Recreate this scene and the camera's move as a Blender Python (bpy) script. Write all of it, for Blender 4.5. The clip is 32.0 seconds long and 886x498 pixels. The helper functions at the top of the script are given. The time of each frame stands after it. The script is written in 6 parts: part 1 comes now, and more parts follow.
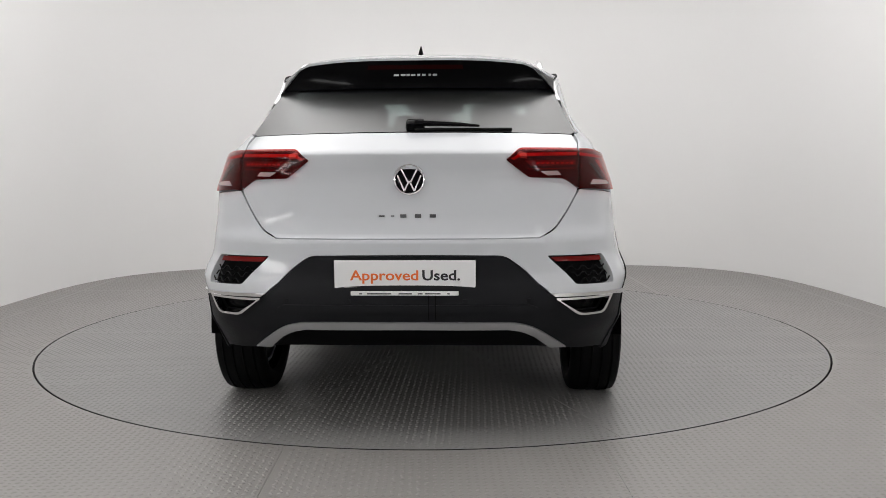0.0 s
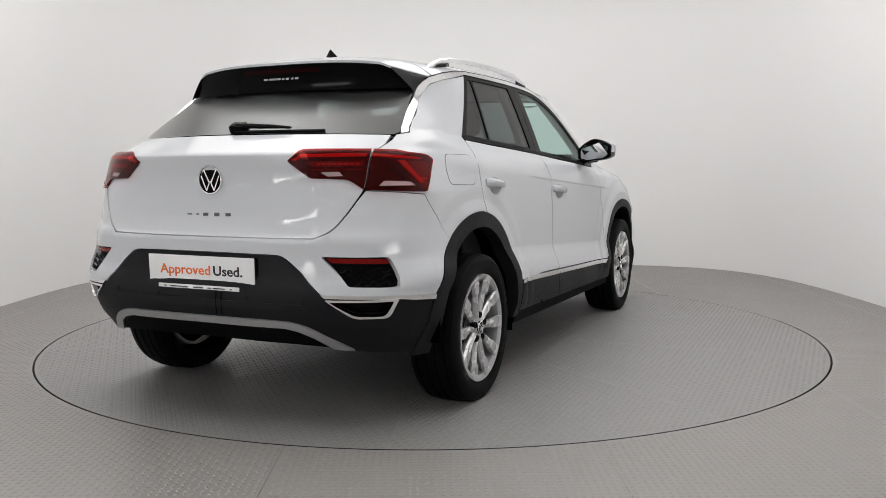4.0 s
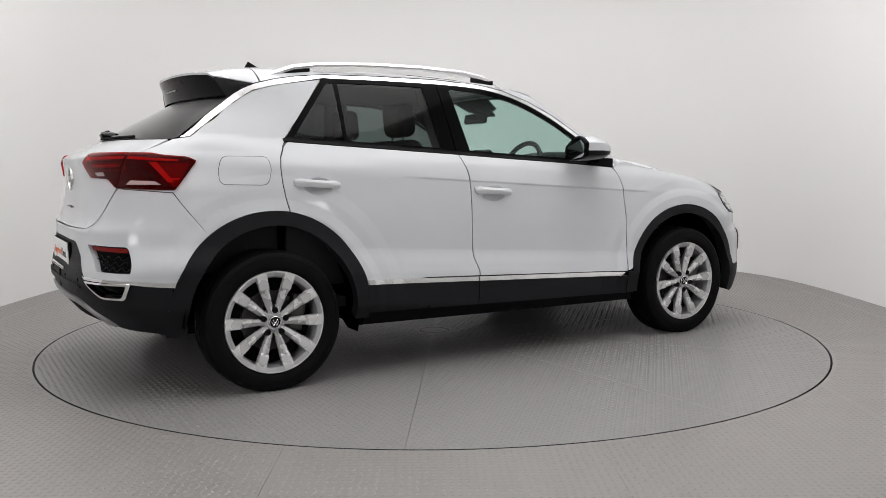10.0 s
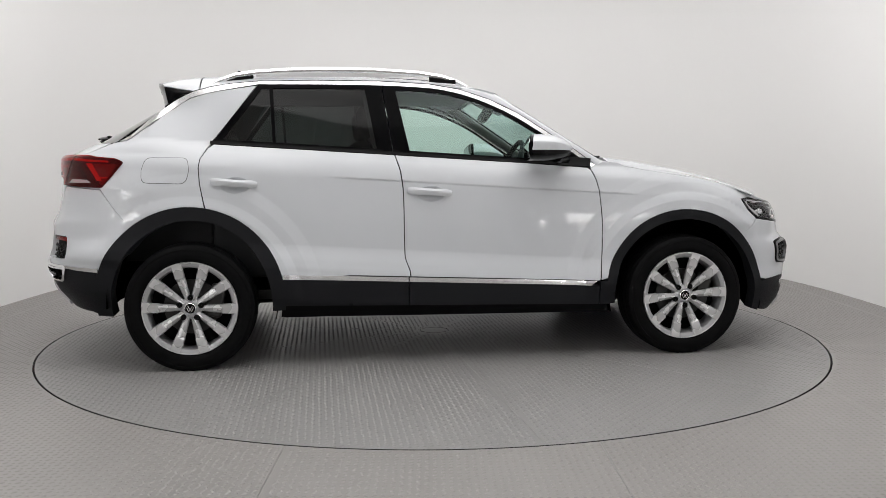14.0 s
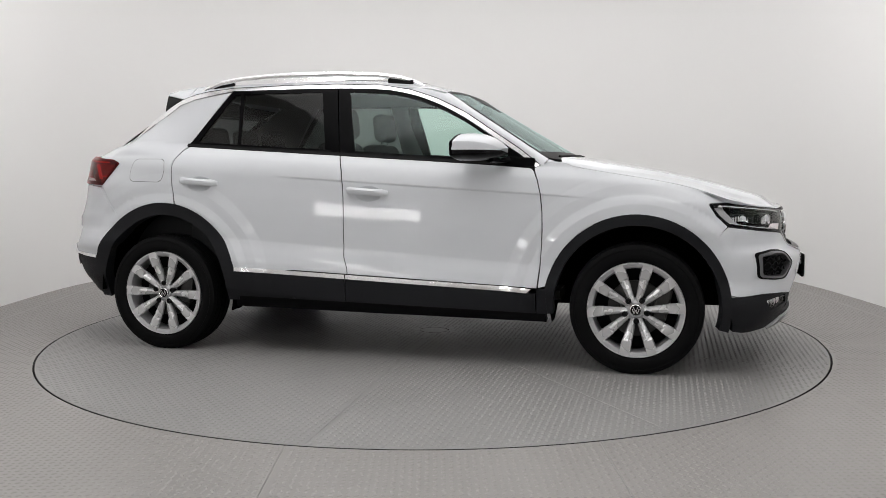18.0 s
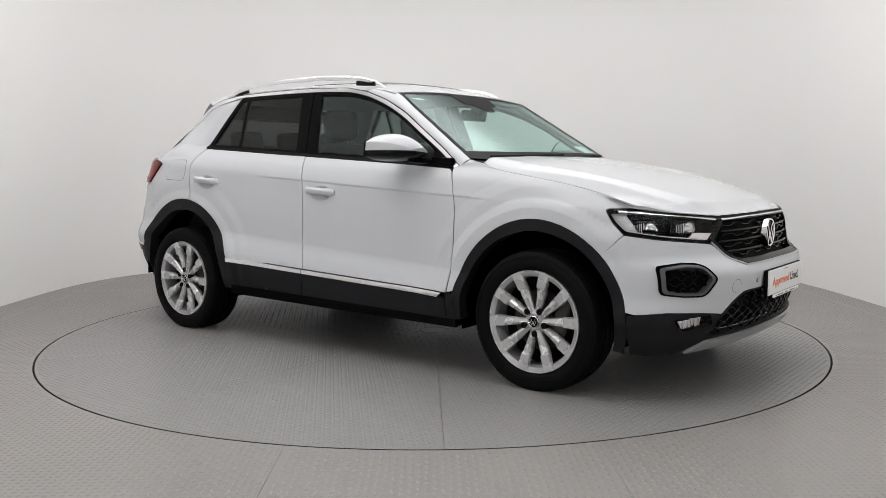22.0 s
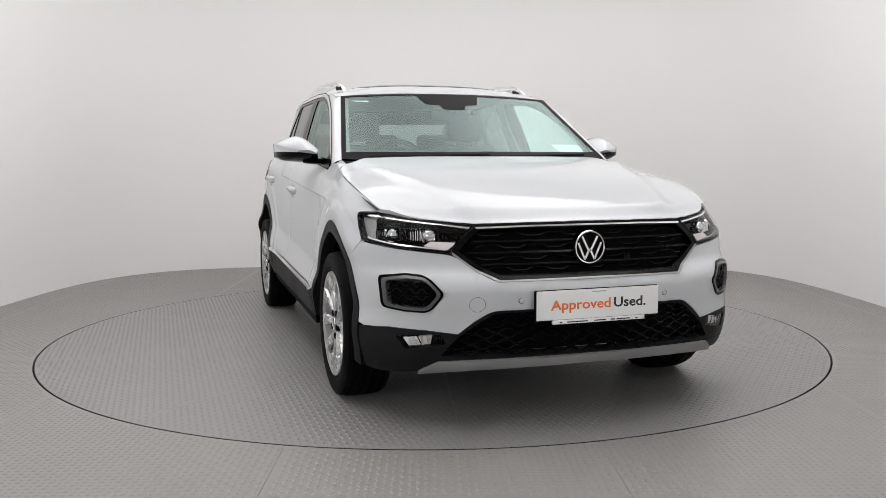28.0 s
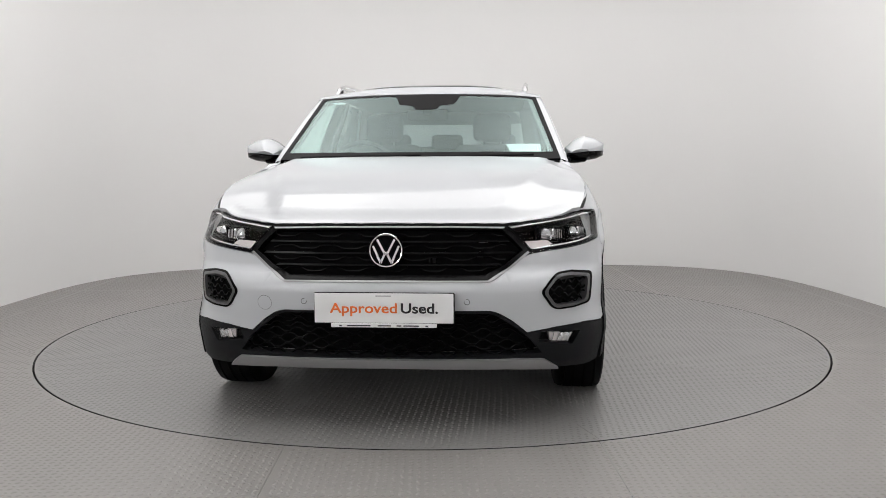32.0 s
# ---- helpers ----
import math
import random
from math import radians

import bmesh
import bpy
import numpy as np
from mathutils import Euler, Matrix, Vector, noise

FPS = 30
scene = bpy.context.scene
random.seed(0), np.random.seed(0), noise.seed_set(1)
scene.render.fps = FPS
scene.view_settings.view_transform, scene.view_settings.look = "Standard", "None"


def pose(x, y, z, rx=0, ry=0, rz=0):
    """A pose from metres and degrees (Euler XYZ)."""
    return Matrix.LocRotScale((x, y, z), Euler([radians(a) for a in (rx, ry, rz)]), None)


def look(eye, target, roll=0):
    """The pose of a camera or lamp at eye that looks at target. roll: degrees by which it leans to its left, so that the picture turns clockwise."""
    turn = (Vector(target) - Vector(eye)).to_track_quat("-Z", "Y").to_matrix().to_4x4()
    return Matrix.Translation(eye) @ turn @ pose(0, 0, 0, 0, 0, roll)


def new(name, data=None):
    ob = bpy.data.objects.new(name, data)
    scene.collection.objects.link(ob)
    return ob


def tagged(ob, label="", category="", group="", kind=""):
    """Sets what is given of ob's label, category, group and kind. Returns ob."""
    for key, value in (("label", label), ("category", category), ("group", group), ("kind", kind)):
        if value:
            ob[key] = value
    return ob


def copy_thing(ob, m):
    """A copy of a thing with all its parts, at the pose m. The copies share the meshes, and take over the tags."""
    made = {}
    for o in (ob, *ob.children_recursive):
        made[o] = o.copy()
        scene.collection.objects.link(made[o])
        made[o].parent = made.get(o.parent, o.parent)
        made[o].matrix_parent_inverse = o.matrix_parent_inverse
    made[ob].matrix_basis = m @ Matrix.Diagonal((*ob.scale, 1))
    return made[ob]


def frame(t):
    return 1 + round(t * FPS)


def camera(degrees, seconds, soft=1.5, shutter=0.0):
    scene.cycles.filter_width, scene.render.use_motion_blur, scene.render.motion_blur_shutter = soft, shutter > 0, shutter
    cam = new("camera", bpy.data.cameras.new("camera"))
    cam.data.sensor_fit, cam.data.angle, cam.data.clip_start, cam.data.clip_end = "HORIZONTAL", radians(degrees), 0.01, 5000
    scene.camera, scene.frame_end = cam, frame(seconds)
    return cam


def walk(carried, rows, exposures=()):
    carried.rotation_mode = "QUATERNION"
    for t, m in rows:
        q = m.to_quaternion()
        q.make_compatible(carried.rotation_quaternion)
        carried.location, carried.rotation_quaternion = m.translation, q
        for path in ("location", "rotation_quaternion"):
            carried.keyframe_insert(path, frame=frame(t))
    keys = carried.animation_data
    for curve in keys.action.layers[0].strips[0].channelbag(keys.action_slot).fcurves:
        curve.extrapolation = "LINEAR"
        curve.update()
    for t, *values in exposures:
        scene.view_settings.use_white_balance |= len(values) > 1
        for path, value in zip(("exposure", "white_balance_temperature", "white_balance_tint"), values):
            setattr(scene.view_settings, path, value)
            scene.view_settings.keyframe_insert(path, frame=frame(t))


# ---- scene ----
from mathutils.geometry import delaunay_2d_cdt

# ================= camera =================
EYE = (0.0, -5.317, 1.032)
cam = camera(55.0, 32.0, soft=0.6)
STAND = look(EYE, (EYE[0] + 0.010868, EYE[1] + 0.99524, EYE[2] - 0.096849), -0.308)
walk(cam, [(0.0, STAND), (32.0, STAND)])

# ================= light =================
scene.view_settings.exposure = 0.0
world = bpy.data.worlds.new("studio_world")
scene.world = world
world.use_nodes = True
world.node_tree.nodes["Background"].inputs[0].default_value = (0.02, 0.02, 0.02, 1)
world.node_tree.nodes["Background"].inputs[1].default_value = 1.0
SOFT_LOW, SOFT_HIGH = 1.08, 3.35
WINDOW_GLOW = 14.5
LAMP_GLOW = 22.0


# ================= materials =================
def nodes(name):
    m = bpy.data.materials.new(name)
    m.use_nodes = True
    nt = m.node_tree
    return m, nt, nt.nodes["Principled BSDF"]


def mat(name, col, rough=0.5, metal=0.0, coat=0.0, bump=0.0, bscale=200.0, var=0.06, vscale=3.0, emit=0.0, spec=0.5, rvar=0.08, coat_ior=1.5):
    """Procedural surface: base colour varied at a large and a small scale, fine relief by noise."""
    m, nt, p = nodes(name)
    tc = nt.nodes.new("ShaderNodeTexCoord")
    big = nt.nodes.new("ShaderNodeTexNoise")
    big.inputs["Scale"].default_value, big.inputs["Detail"].default_value = vscale, 4
    fine = nt.nodes.new("ShaderNodeTexNoise")
    fine.inputs["Scale"].default_value, fine.inputs["Detail"].default_value = bscale, 3
    for n in (big, fine):
        nt.links.new(tc.outputs["Object"], n.inputs["Vector"])
    add = nt.nodes.new("ShaderNodeMath")
    add.operation = "MULTIPLY_ADD"
    nt.links.new(fine.outputs["Fac"], add.inputs[0])
    add.inputs[1].default_value = 0.5
    nt.links.new(big.outputs["Fac"], add.inputs[2])
    ramp = nt.nodes.new("ShaderNodeMapRange")
    ramp.inputs["From Min"].default_value, ramp.inputs["From Max"].default_value = 0.35, 1.15
    ramp.inputs["To Min"].default_value, ramp.inputs["To Max"].default_value = 1 - var, 1 + var
    nt.links.new(add.outputs[0], ramp.inputs["Value"])
    mul = nt.nodes.new("ShaderNodeVectorMath")
    mul.operation = "SCALE"
    mul.inputs[0].default_value = col
    nt.links.new(ramp.outputs[0], mul.inputs["Scale"])
    nt.links.new(mul.outputs[0], p.inputs["Base Color"])
    rr = nt.nodes.new("ShaderNodeMapRange")
    rr.inputs["To Min"].default_value, rr.inputs["To Max"].default_value = max(0.02, rough - rvar), rough + rvar
    nt.links.new(big.outputs["Fac"], rr.inputs["Value"])
    nt.links.new(rr.outputs[0], p.inputs["Roughness"])
    p.inputs["Metallic"].default_value = metal
    p.inputs["Specular IOR Level"].default_value = spec
    p.inputs["Coat Weight"].default_value = coat
    p.inputs["Coat Roughness"].default_value = 0.03
    p.inputs["Coat IOR"].default_value = coat_ior
    if bump:
        b = nt.nodes.new("ShaderNodeBump")
        b.inputs["Strength"].default_value, b.inputs["Distance"].default_value = bump, 0.002
        nt.links.new(fine.outputs["Fac"], b.inputs["Height"])
        nt.links.new(b.outputs[0], p.inputs["Normal"])
    if emit:
        p.inputs["Emission Color"].default_value = (*col, 1)
        p.inputs["Emission Strength"].default_value = emit
    return m


def glass(name, tint, f0=0.06, rough=0.0, sheen=(1, 1, 1)):
    """A thin pane: tinted see-through with a gloss that grows towards grazing view."""
    m, nt, p = nodes(name)
    nt.nodes.remove(p)
    out = nt.nodes["Material Output"]
    tr = nt.nodes.new("ShaderNodeBsdfTransparent")
    tr.inputs[0].default_value = (*tint, 1)
    gl = nt.nodes.new("ShaderNodeBsdfGlossy")
    gl.inputs["Roughness"].default_value = rough
    gl.inputs["Color"].default_value = (*sheen, 1)
    lw = nt.nodes.new("ShaderNodeLayerWeight")
    lw.inputs["Blend"].default_value = 0.5
    pw = nt.nodes.new("ShaderNodeMath")
    pw.operation = "POWER"
    pw.inputs[1].default_value = 5.0
    ma = nt.nodes.new("ShaderNodeMath")
    ma.operation = "MULTIPLY_ADD"
    ma.inputs[1].default_value, ma.inputs[2].default_value = 0.85 - f0, f0
    mx = nt.nodes.new("ShaderNodeMixShader")
    nt.links.new(lw.outputs["Facing"], pw.inputs[0])
    nt.links.new(pw.outputs[0], ma.inputs[0])
    nt.links.new(ma.outputs[0], mx.inputs[0])
    nt.links.new(tr.outputs[0], mx.inputs[1])
    nt.links.new(gl.outputs[0], mx.inputs[2])
    nt.links.new(mx.outputs[0], out.inputs[0])
    return m


WHITE = mat("white_car_paint", (0.545, 0.560, 0.582), 0.55, coat=1.0, coat_ior=1.34, var=0.012, vscale=1.5, bscale=900, rvar=0.03, spec=0.0)
CLAD = mat("textured_black_plastic", (0.0088, 0.0092, 0.0108), 0.52, bump=0.25, bscale=900, var=0.12, spec=0.14)
GRILLE = mat("black_grille_plastic", (0.0025, 0.0025, 0.0028), 0.25, spec=0.11, var=0.1)
LAMP_BLACK = mat("black_lamp_housing", (0.0025, 0.0025, 0.003), 0.35, spec=0.05, var=0.1)
PIANO = mat("gloss_black_plastic", (0.0022, 0.0022, 0.0026), 0.10, spec=0.045, var=0.05, rvar=0.03)
LAMP_GREY = mat("grey_lamp_trim", (0.10, 0.10, 0.105), 0.3, metal=0.4, var=0.08)
DARK = mat("matt_black_plastic", (0.0028, 0.0028, 0.0032), 0.65, bump=0.2, bscale=500, var=0.15, spec=0.05)
WELL = mat("wheel_well_felt", (0.0018, 0.0018, 0.0018), 0.9, spec=0.0, bump=0.5, bscale=300, var=0.2)
CHROME = mat("chrome", (0.83, 0.83, 0.84), 0.07, metal=1.0, var=0.02, rvar=0.02)
SATIN = mat("satin_silver_trim", (0.86, 0.86, 0.87), 0.20, metal=1.0, var=0.02, rvar=0.04)
SKID = mat("silver_painted_plastic", (0.33, 0.33, 0.335), 0.34, metal=0.4, var=0.05, bscale=1200)
ALLOY = mat("silver_alloy_paint", (0.52, 0.52, 0.525), 0.28, metal=0.5, coat=0.4, var=0.03, bscale=1200)
# darker copy of the alloy: shade behind the spokes put into the colour
ALLOY_SHADE = mat("alloy_paint_darkened_as_shade", (0.36, 0.36, 0.37), 0.42, metal=0.5, var=0.08)
RUBBER = mat("tyre_rubber", (0.0034, 0.0034, 0.0037), 0.6, spec=0.07, bump=0.3, bscale=260, var=0.25, vscale=14)
SEAL = mat("black_rubber_seal", (0.004, 0.004, 0.004), 0.6, var=0.1, spec=0.1)
BRAKE = mat("grey_brake_metal", (0.045, 0.044, 0.043), 0.5, metal=0.7, var=0.15, bscale=60)
TRIM_IN = mat("dark_grey_interior_trim", (0.016, 0.0165, 0.0175), 0.7, bump=0.3, bscale=500, var=0.1, spec=0.2)
FABRIC = mat("charcoal_seat_fabric", (0.012, 0.0125, 0.0135), 0.9, bump=0.6, bscale=700, var=0.2, spec=0.1)
LINING = mat("light_grey_headlining", (0.24, 0.245, 0.24), 0.9, bump=0.3, bscale=600, var=0.05)
CARPET = mat("black_carpet", (0.02, 0.02, 0.02), 0.95, bump=0.7, bscale=400, var=0.2)
GLASS = glass("green_tinted_glass", (0.74, 0.88, 0.83), 0.045, 0.0, (0.85, 0.97, 0.94))
WSGLASS = glass("windscreen_glass", (0.72, 0.88, 0.85), 0.12, 0.16, (0.80, 0.97, 0.95))
PRIVACY = glass("dark_privacy_glass", (0.13, 0.15, 0.145), 0.022)
REARGLASS = glass("dark_rear_glass", (0.30, 0.32, 0.317), 0.085, 0.28)
LENS = glass("clear_lens", (0.95, 0.955, 0.96), 0.012)
REDLENS = glass("red_lens", (0.66, 0.030, 0.028), 0.012)
RED = mat("red_lamp_plastic", (0.20, 0.007, 0.007), 0.3, var=0.1, spec=0.1)
RED_BAR = mat("bright_red_light_guide", (0.72, 0.048, 0.036), 0.25, var=0.05, spec=0.1)
RED_DARK = mat("deep_red_lamp_housing", (0.050, 0.003, 0.004), 0.3, var=0.15, spec=0.1)
REDBLACK = mat("blackish_red_lens", (0.016, 0.0012, 0.0012), 0.2, var=0.1, spec=0.06)
CLEAR_WHITE = mat("pale_reversing_lens", (0.80, 0.74, 0.74), 0.2, var=0.05, spec=0.2)
REFLEX = mat("red_reflector", (0.16, 0.006, 0.005), 0.18, spec=0.1, bump=0.4, bscale=500)
PINK_LENS = mat("pale_pinkish_lens", (0.40, 0.26, 0.26), 0.2, var=0.05, spec=0.2)
PLATE = mat("white_plate_face", (0.80, 0.80, 0.80), 0.38, var=0.02)
ORANGE = mat("orange_print", (0.78, 0.155, 0.02), 0.45, var=0.03)
INK = mat("black_print", (0.012, 0.012, 0.014), 0.45, var=0.05)
GREYINK = mat("grey_print", (0.35, 0.35, 0.36), 0.5, var=0.05)
PAPER = mat("white_paper_disc", (0.75, 0.76, 0.76), 0.6, var=0.03)
MIRROR = mat("mirror_glass", (0.42, 0.43, 0.44), 0.02, metal=1.0, var=0.0, rvar=0.01)


# ================= mesh helpers =================
def mesh(name, verts, faces, material, normals=None, smooth=True):
    me = bpy.data.meshes.new(name)
    me.from_pydata([tuple(v) for v in verts], [], faces)
    if material:
        me.materials.append(material)
    if smooth:
        me.polygons.foreach_set("use_smooth", [True] * len(me.polygons))
    me.update()
    if normals is not None:
        me.normals_split_custom_set_from_vertices([tuple(n) for n in normals])
    return me


def obj(name, me, parent=None, label="", m=None):
    ob = new(name, me)
    if parent:
        ob.parent = parent
    if m is not None:
        ob.matrix_basis = m
    if label:
        ob["label"] = label
    return ob


def part(name, bm, material, parent, label="", smooth=False, m=None):
    """Links a bmesh as one mesh object under a thing or a part."""
    bmesh.ops.recalc_face_normals(bm, faces=bm.faces)
    me = bpy.data.meshes.new(name)
    bm.to_mesh(me)
    bm.free()
    if material:
        me.materials.append(material)
    if smooth:
        me.polygons.foreach_set("use_smooth", [True] * len(me.polygons))
        me.set_sharp_from_angle(angle=radians(35))
    return obj(name, me, parent, label, m)


def box(size, at=(0, 0, 0), rot=(0, 0, 0), bevel=0.0, seg=2, bm=None):
    bm = bm or bmesh.new()
    m = pose(*at, *rot) @ Matrix.Diagonal((*size, 1))
    r = bmesh.ops.create_cube(bm, size=1.0, matrix=m)
    if bevel:
        es = list({e for v in r["verts"] for e in v.link_edges})
        bmesh.ops.bevel(bm, geom=es, offset=bevel, segments=seg, profile=0.5, affect="EDGES")
    return bm


def lathe(profile, seg=48, axis="y", bm=None, at=(0, 0, 0)):
    """Turns (radius, along) pairs round an axis; closed where the radius is zero."""
    bm = bm or bmesh.new()
    rings = []
    for r, h in profile:
        ring = []
        for k in range(seg):
            a = 2 * math.pi * k / seg
            p = (r * math.cos(a), h, r * math.sin(a)) if axis == "y" else (r * math.cos(a), r * math.sin(a), h)
            ring.append(bm.verts.new(Vector(p) + Vector(at)))
        rings.append(ring)
    for r0, r1 in zip(rings, rings[1:]):
        for k in range(seg):
            bm.faces.new((r0[k], r0[(k + 1) % seg], r1[(k + 1) % seg], r1[k]))
    return bm


def tube(points, radius, seg=8, bm=None, flat=1.0, closed=False):
    """A round or flattened bar along a line of points."""
    bm = bm or bmesh.new()
    pts = [Vector(p) for p in points]
    rings = []
    n = len(pts)
    for i, p in enumerate(pts):
        a, b = (pts[(i - 1) % n], pts[(i + 1) % n]) if closed else (pts[max(i - 1, 0)], pts[min(i + 1, n - 1)])
        d = (b - a).normalized()
        up = Vector((0, 0, 1)) if abs(d.z) < 0.9 else Vector((1, 0, 0))
        s = d.cross(up).normalized()
        u = s.cross(d)
        rad = radius[i] if isinstance(radius, (list, tuple)) else radius
        rings.append([bm.verts.new(p + rad * (math.cos(2 * math.pi * k / seg) * s + flat * math.sin(2 * math.pi * k / seg) * u)) for k in range(seg)])
    pairs = list(zip(rings, rings[1:])) + ([(rings[-1], rings[0])] if closed else [])
    for r0, r1 in pairs:
        for k in range(seg):
            bm.faces.new((r0[k], r0[(k + 1) % seg], r1[(k + 1) % seg], r1[k]))
    if not closed:
        bm.faces.new(rings[0])
        bm.faces.new(rings[-1][::-1])
    return bm


def lerp(table, x):
    """Smooth (Hermite) interpolation in a short table of pairs."""
    if x <= table[0][0]:
        return table[0][1]
    if x >= table[-1][0]:
        return table[-1][1]
    for i in range(len(table) - 1):
        x0, y0 = table[i]
        x1, y1 = table[i + 1]
        if x <= x1:
            h = x1 - x0
            d = (y1 - y0) / h
            m0 = d if i == 0 else slope(table, i)
            m1 = d if i + 2 == len(table) else slope(table, i + 1)
            t = (x - x0) / h
            return (2 * t ** 3 - 3 * t * t + 1) * y0 + (t ** 3 - 2 * t * t + t) * h * m0 + (3 * t * t - 2 * t ** 3) * y1 + (t ** 3 - t * t) * h * m1
    return table[-1][1]


def slope(table, i):
    """Monotone slope at an inner entry (harmonic mean)."""
    a = (table[i][1] - table[i - 1][1]) / (table[i][0] - table[i - 1][0])
    b = (table[i + 1][1] - table[i][1]) / (table[i + 1][0] - table[i][0])
    return 0.0 if a * b <= 0 else 2 * a * b / (a + b)


def step01(a, b, x):
    t = min(1.0, max(0.0, (x - a) / (b - a)))
    return t * t * (3 - 2 * t)


def rounded(points, closed=True):
    """A line through corner points (a, b) or (a, b, radius): corners with a radius are rounded off."""
    out = []
    n = len(points)
    for i, p in enumerate(points):
        r = p[2] if len(p) > 2 else 0.0
        c = Vector(p[:2])
        if r <= 0 or (not closed and i in (0, n - 1)):
            out.append(tuple(c))
            continue
        a, b = Vector(points[i - 1][:2]) - c, Vector(points[(i + 1) % n][:2]) - c
        la, lb = a.length, b.length
        k = min(r, 0.48 * la, 0.48 * lb)
        pa, pb = c + a / la * k, c + b / lb * k
        for j in range(7):
            t = j / 6
            out.append(tuple((1 - t) ** 2 * pa + 2 * t * (1 - t) * c + t * t * pb))
    return out


def dense(loop, step):
    out = []
    for i, p in enumerate(loop):
        q = loop[(i + 1) % len(loop)]
        n = max(1, int(math.dist(p, q) / step + 0.5))
        out += [(p[0] + (q[0] - p[0]) * k / n, p[1] + (q[1] - p[1]) * k / n) for k in range(n)]
    return out


def inside(loop, pts):
    a = np.array(loop)
    b = np.roll(a, -1, 0)
    x, y = pts[:, 0][:, None], pts[:, 1][:, None]
    cond = (a[:, 1] > y) != (b[:, 1] > y)
    with np.errstate(divide="ignore", invalid="ignore"):
        xi = a[:, 0] + (y - a[:, 1]) * (b[:, 0] - a[:, 0]) / (b[:, 1] - a[:, 1])
    return (np.sum(cond & (x < xi), 1) % 2) == 1


def fill(loops, step, lines=()):
    """Triangles of a flat region: outer loop first, then its holes; lines are extra rows of points along creases."""
    loops = [dense(l, step) for l in loops]
    o = np.array(loops[0])
    lo, hi = o.min(0), o.max(0)
    gx = np.arange(lo[0] + step * 0.5, hi[0], step)
    gy = np.arange(lo[1] + step * 0.5, hi[1], step)
    grid = np.array([(x + (0.5 * step if j % 2 else 0), y) for j, y in enumerate(gy) for x in gx]) if len(gx) and len(gy) else np.zeros((0, 2))
    if len(grid):
        ok = inside(loops[0], grid)
        for h in loops[1:]:
            ok &= ~inside(h, grid)
        allp = np.concatenate([np.array(l) for l in loops])
        d = np.min(np.hypot(grid[:, 0][:, None] - allp[:, 0], grid[:, 1][:, None] - allp[:, 1]), 1)
        grid = grid[ok & (d > 0.45 * step)]
    if len(lines):
        extra = np.array(lines)
        ok = inside(loops[0], extra)
        for h in loops[1:]:
            ok &= ~inside(h, extra)
        allp = np.concatenate([np.array(l) for l in loops])
        extra = extra[ok]
        if len(extra):
            d = np.min(np.hypot(extra[:, 0][:, None] - allp[:, 0], extra[:, 1][:, None] - allp[:, 1]), 1)
            extra = extra[d > 0.003]
        if len(extra) and len(grid):
            d = np.min(np.hypot(grid[:, 0][:, None] - extra[:, 0], grid[:, 1][:, None] - extra[:, 1]), 1)
            grid = np.concatenate([grid[d > 0.55 * step], extra])
    pts, edges = [], []
    for l in loops:
        k = len(pts)
        pts += l
        edges += [(k + i, k + (i + 1) % len(l)) for i in range(len(l))]
    nb = len(pts)
    pts += [tuple(g) for g in grid]
    v, e, f, *_ = delaunay_2d_cdt([Vector(p) for p in pts], edges, [], 0, 1e-7)
    v2 = np.array([tuple(p) for p in v])
    f = [tuple(q) for q in f]
    cen = np.array([v2[list(q)].mean(0) for q in f])
    ok = inside(loops[0], cen)
    for h in loops[1:]:
        ok &= ~inside(h, cen)
    return v2, [q for q, k in zip(f, ok) if k], loops


def normal_at(surf, a, b, h=2e-3):
    p, q = surf(a - h, b), surf(a + h, b)
    r, s = surf(a, b - h), surf(a, b + h)
    n = (q - p).cross(s - r)
    return n.normalized() if n.length > 1e-12 else Vector((0, 0, 1))


def panel(name, loops, surf, material, parent, d=0.0, depth=0.012, step=0.035, label="", sign=1.0, flip=False, lines=()):
    """A shell on a surface: surf(a, b) gives the place; the loops bound it; its rim goes depth inwards."""
    v2, faces, loops = fill(loops, step, lines)
    verts, norms = [], []
    for a, b in v2:
        n = normal_at(surf, a, b) * (-1 if flip else 1)
        verts.append(surf(a, b) + d * n)
        norms.append(n)
    flipf = flip
    fs = []
    for f in faces:
        p = [verts[i] for i in f]
        g = (p[1] - p[0]).cross(p[2] - p[0])
        fs.append(tuple(f) if g.dot(norms[f[0]]) > 0 else tuple(f[::-1]))
    if depth:
        for loop in loops:
            base = len(verts)
            n = len(loop)
            outer = []
            for a, b in loop:
                nn = normal_at(surf, a, b) * (-1 if flip else 1)
                outer.append((surf(a, b), nn))
            for i, (p, nn) in enumerate(outer):
                t = outer[(i + 1) % n][0] - outer[i - 1][0]
                side = t.cross(nn)
                side = side.normalized() if side.length > 1e-9 else nn
                verts += [p + d * nn, p + (d - depth) * nn]
                norms += [side, side]
            for i in range(n):
                j = (i + 1) % n
                fs.append((base + 2 * i, base + 2 * i + 1, base + 2 * j + 1, base + 2 * j))
    if sign < 0:
        verts = [Vector((p.x, -p.y, p.z)) for p in verts]
        norms = [Vector((p.x, -p.y, p.z)) for p in norms]
        fs = [f[::-1] for f in fs]
    return obj(name, mesh(name, verts, fs, material, norms), parent, label)


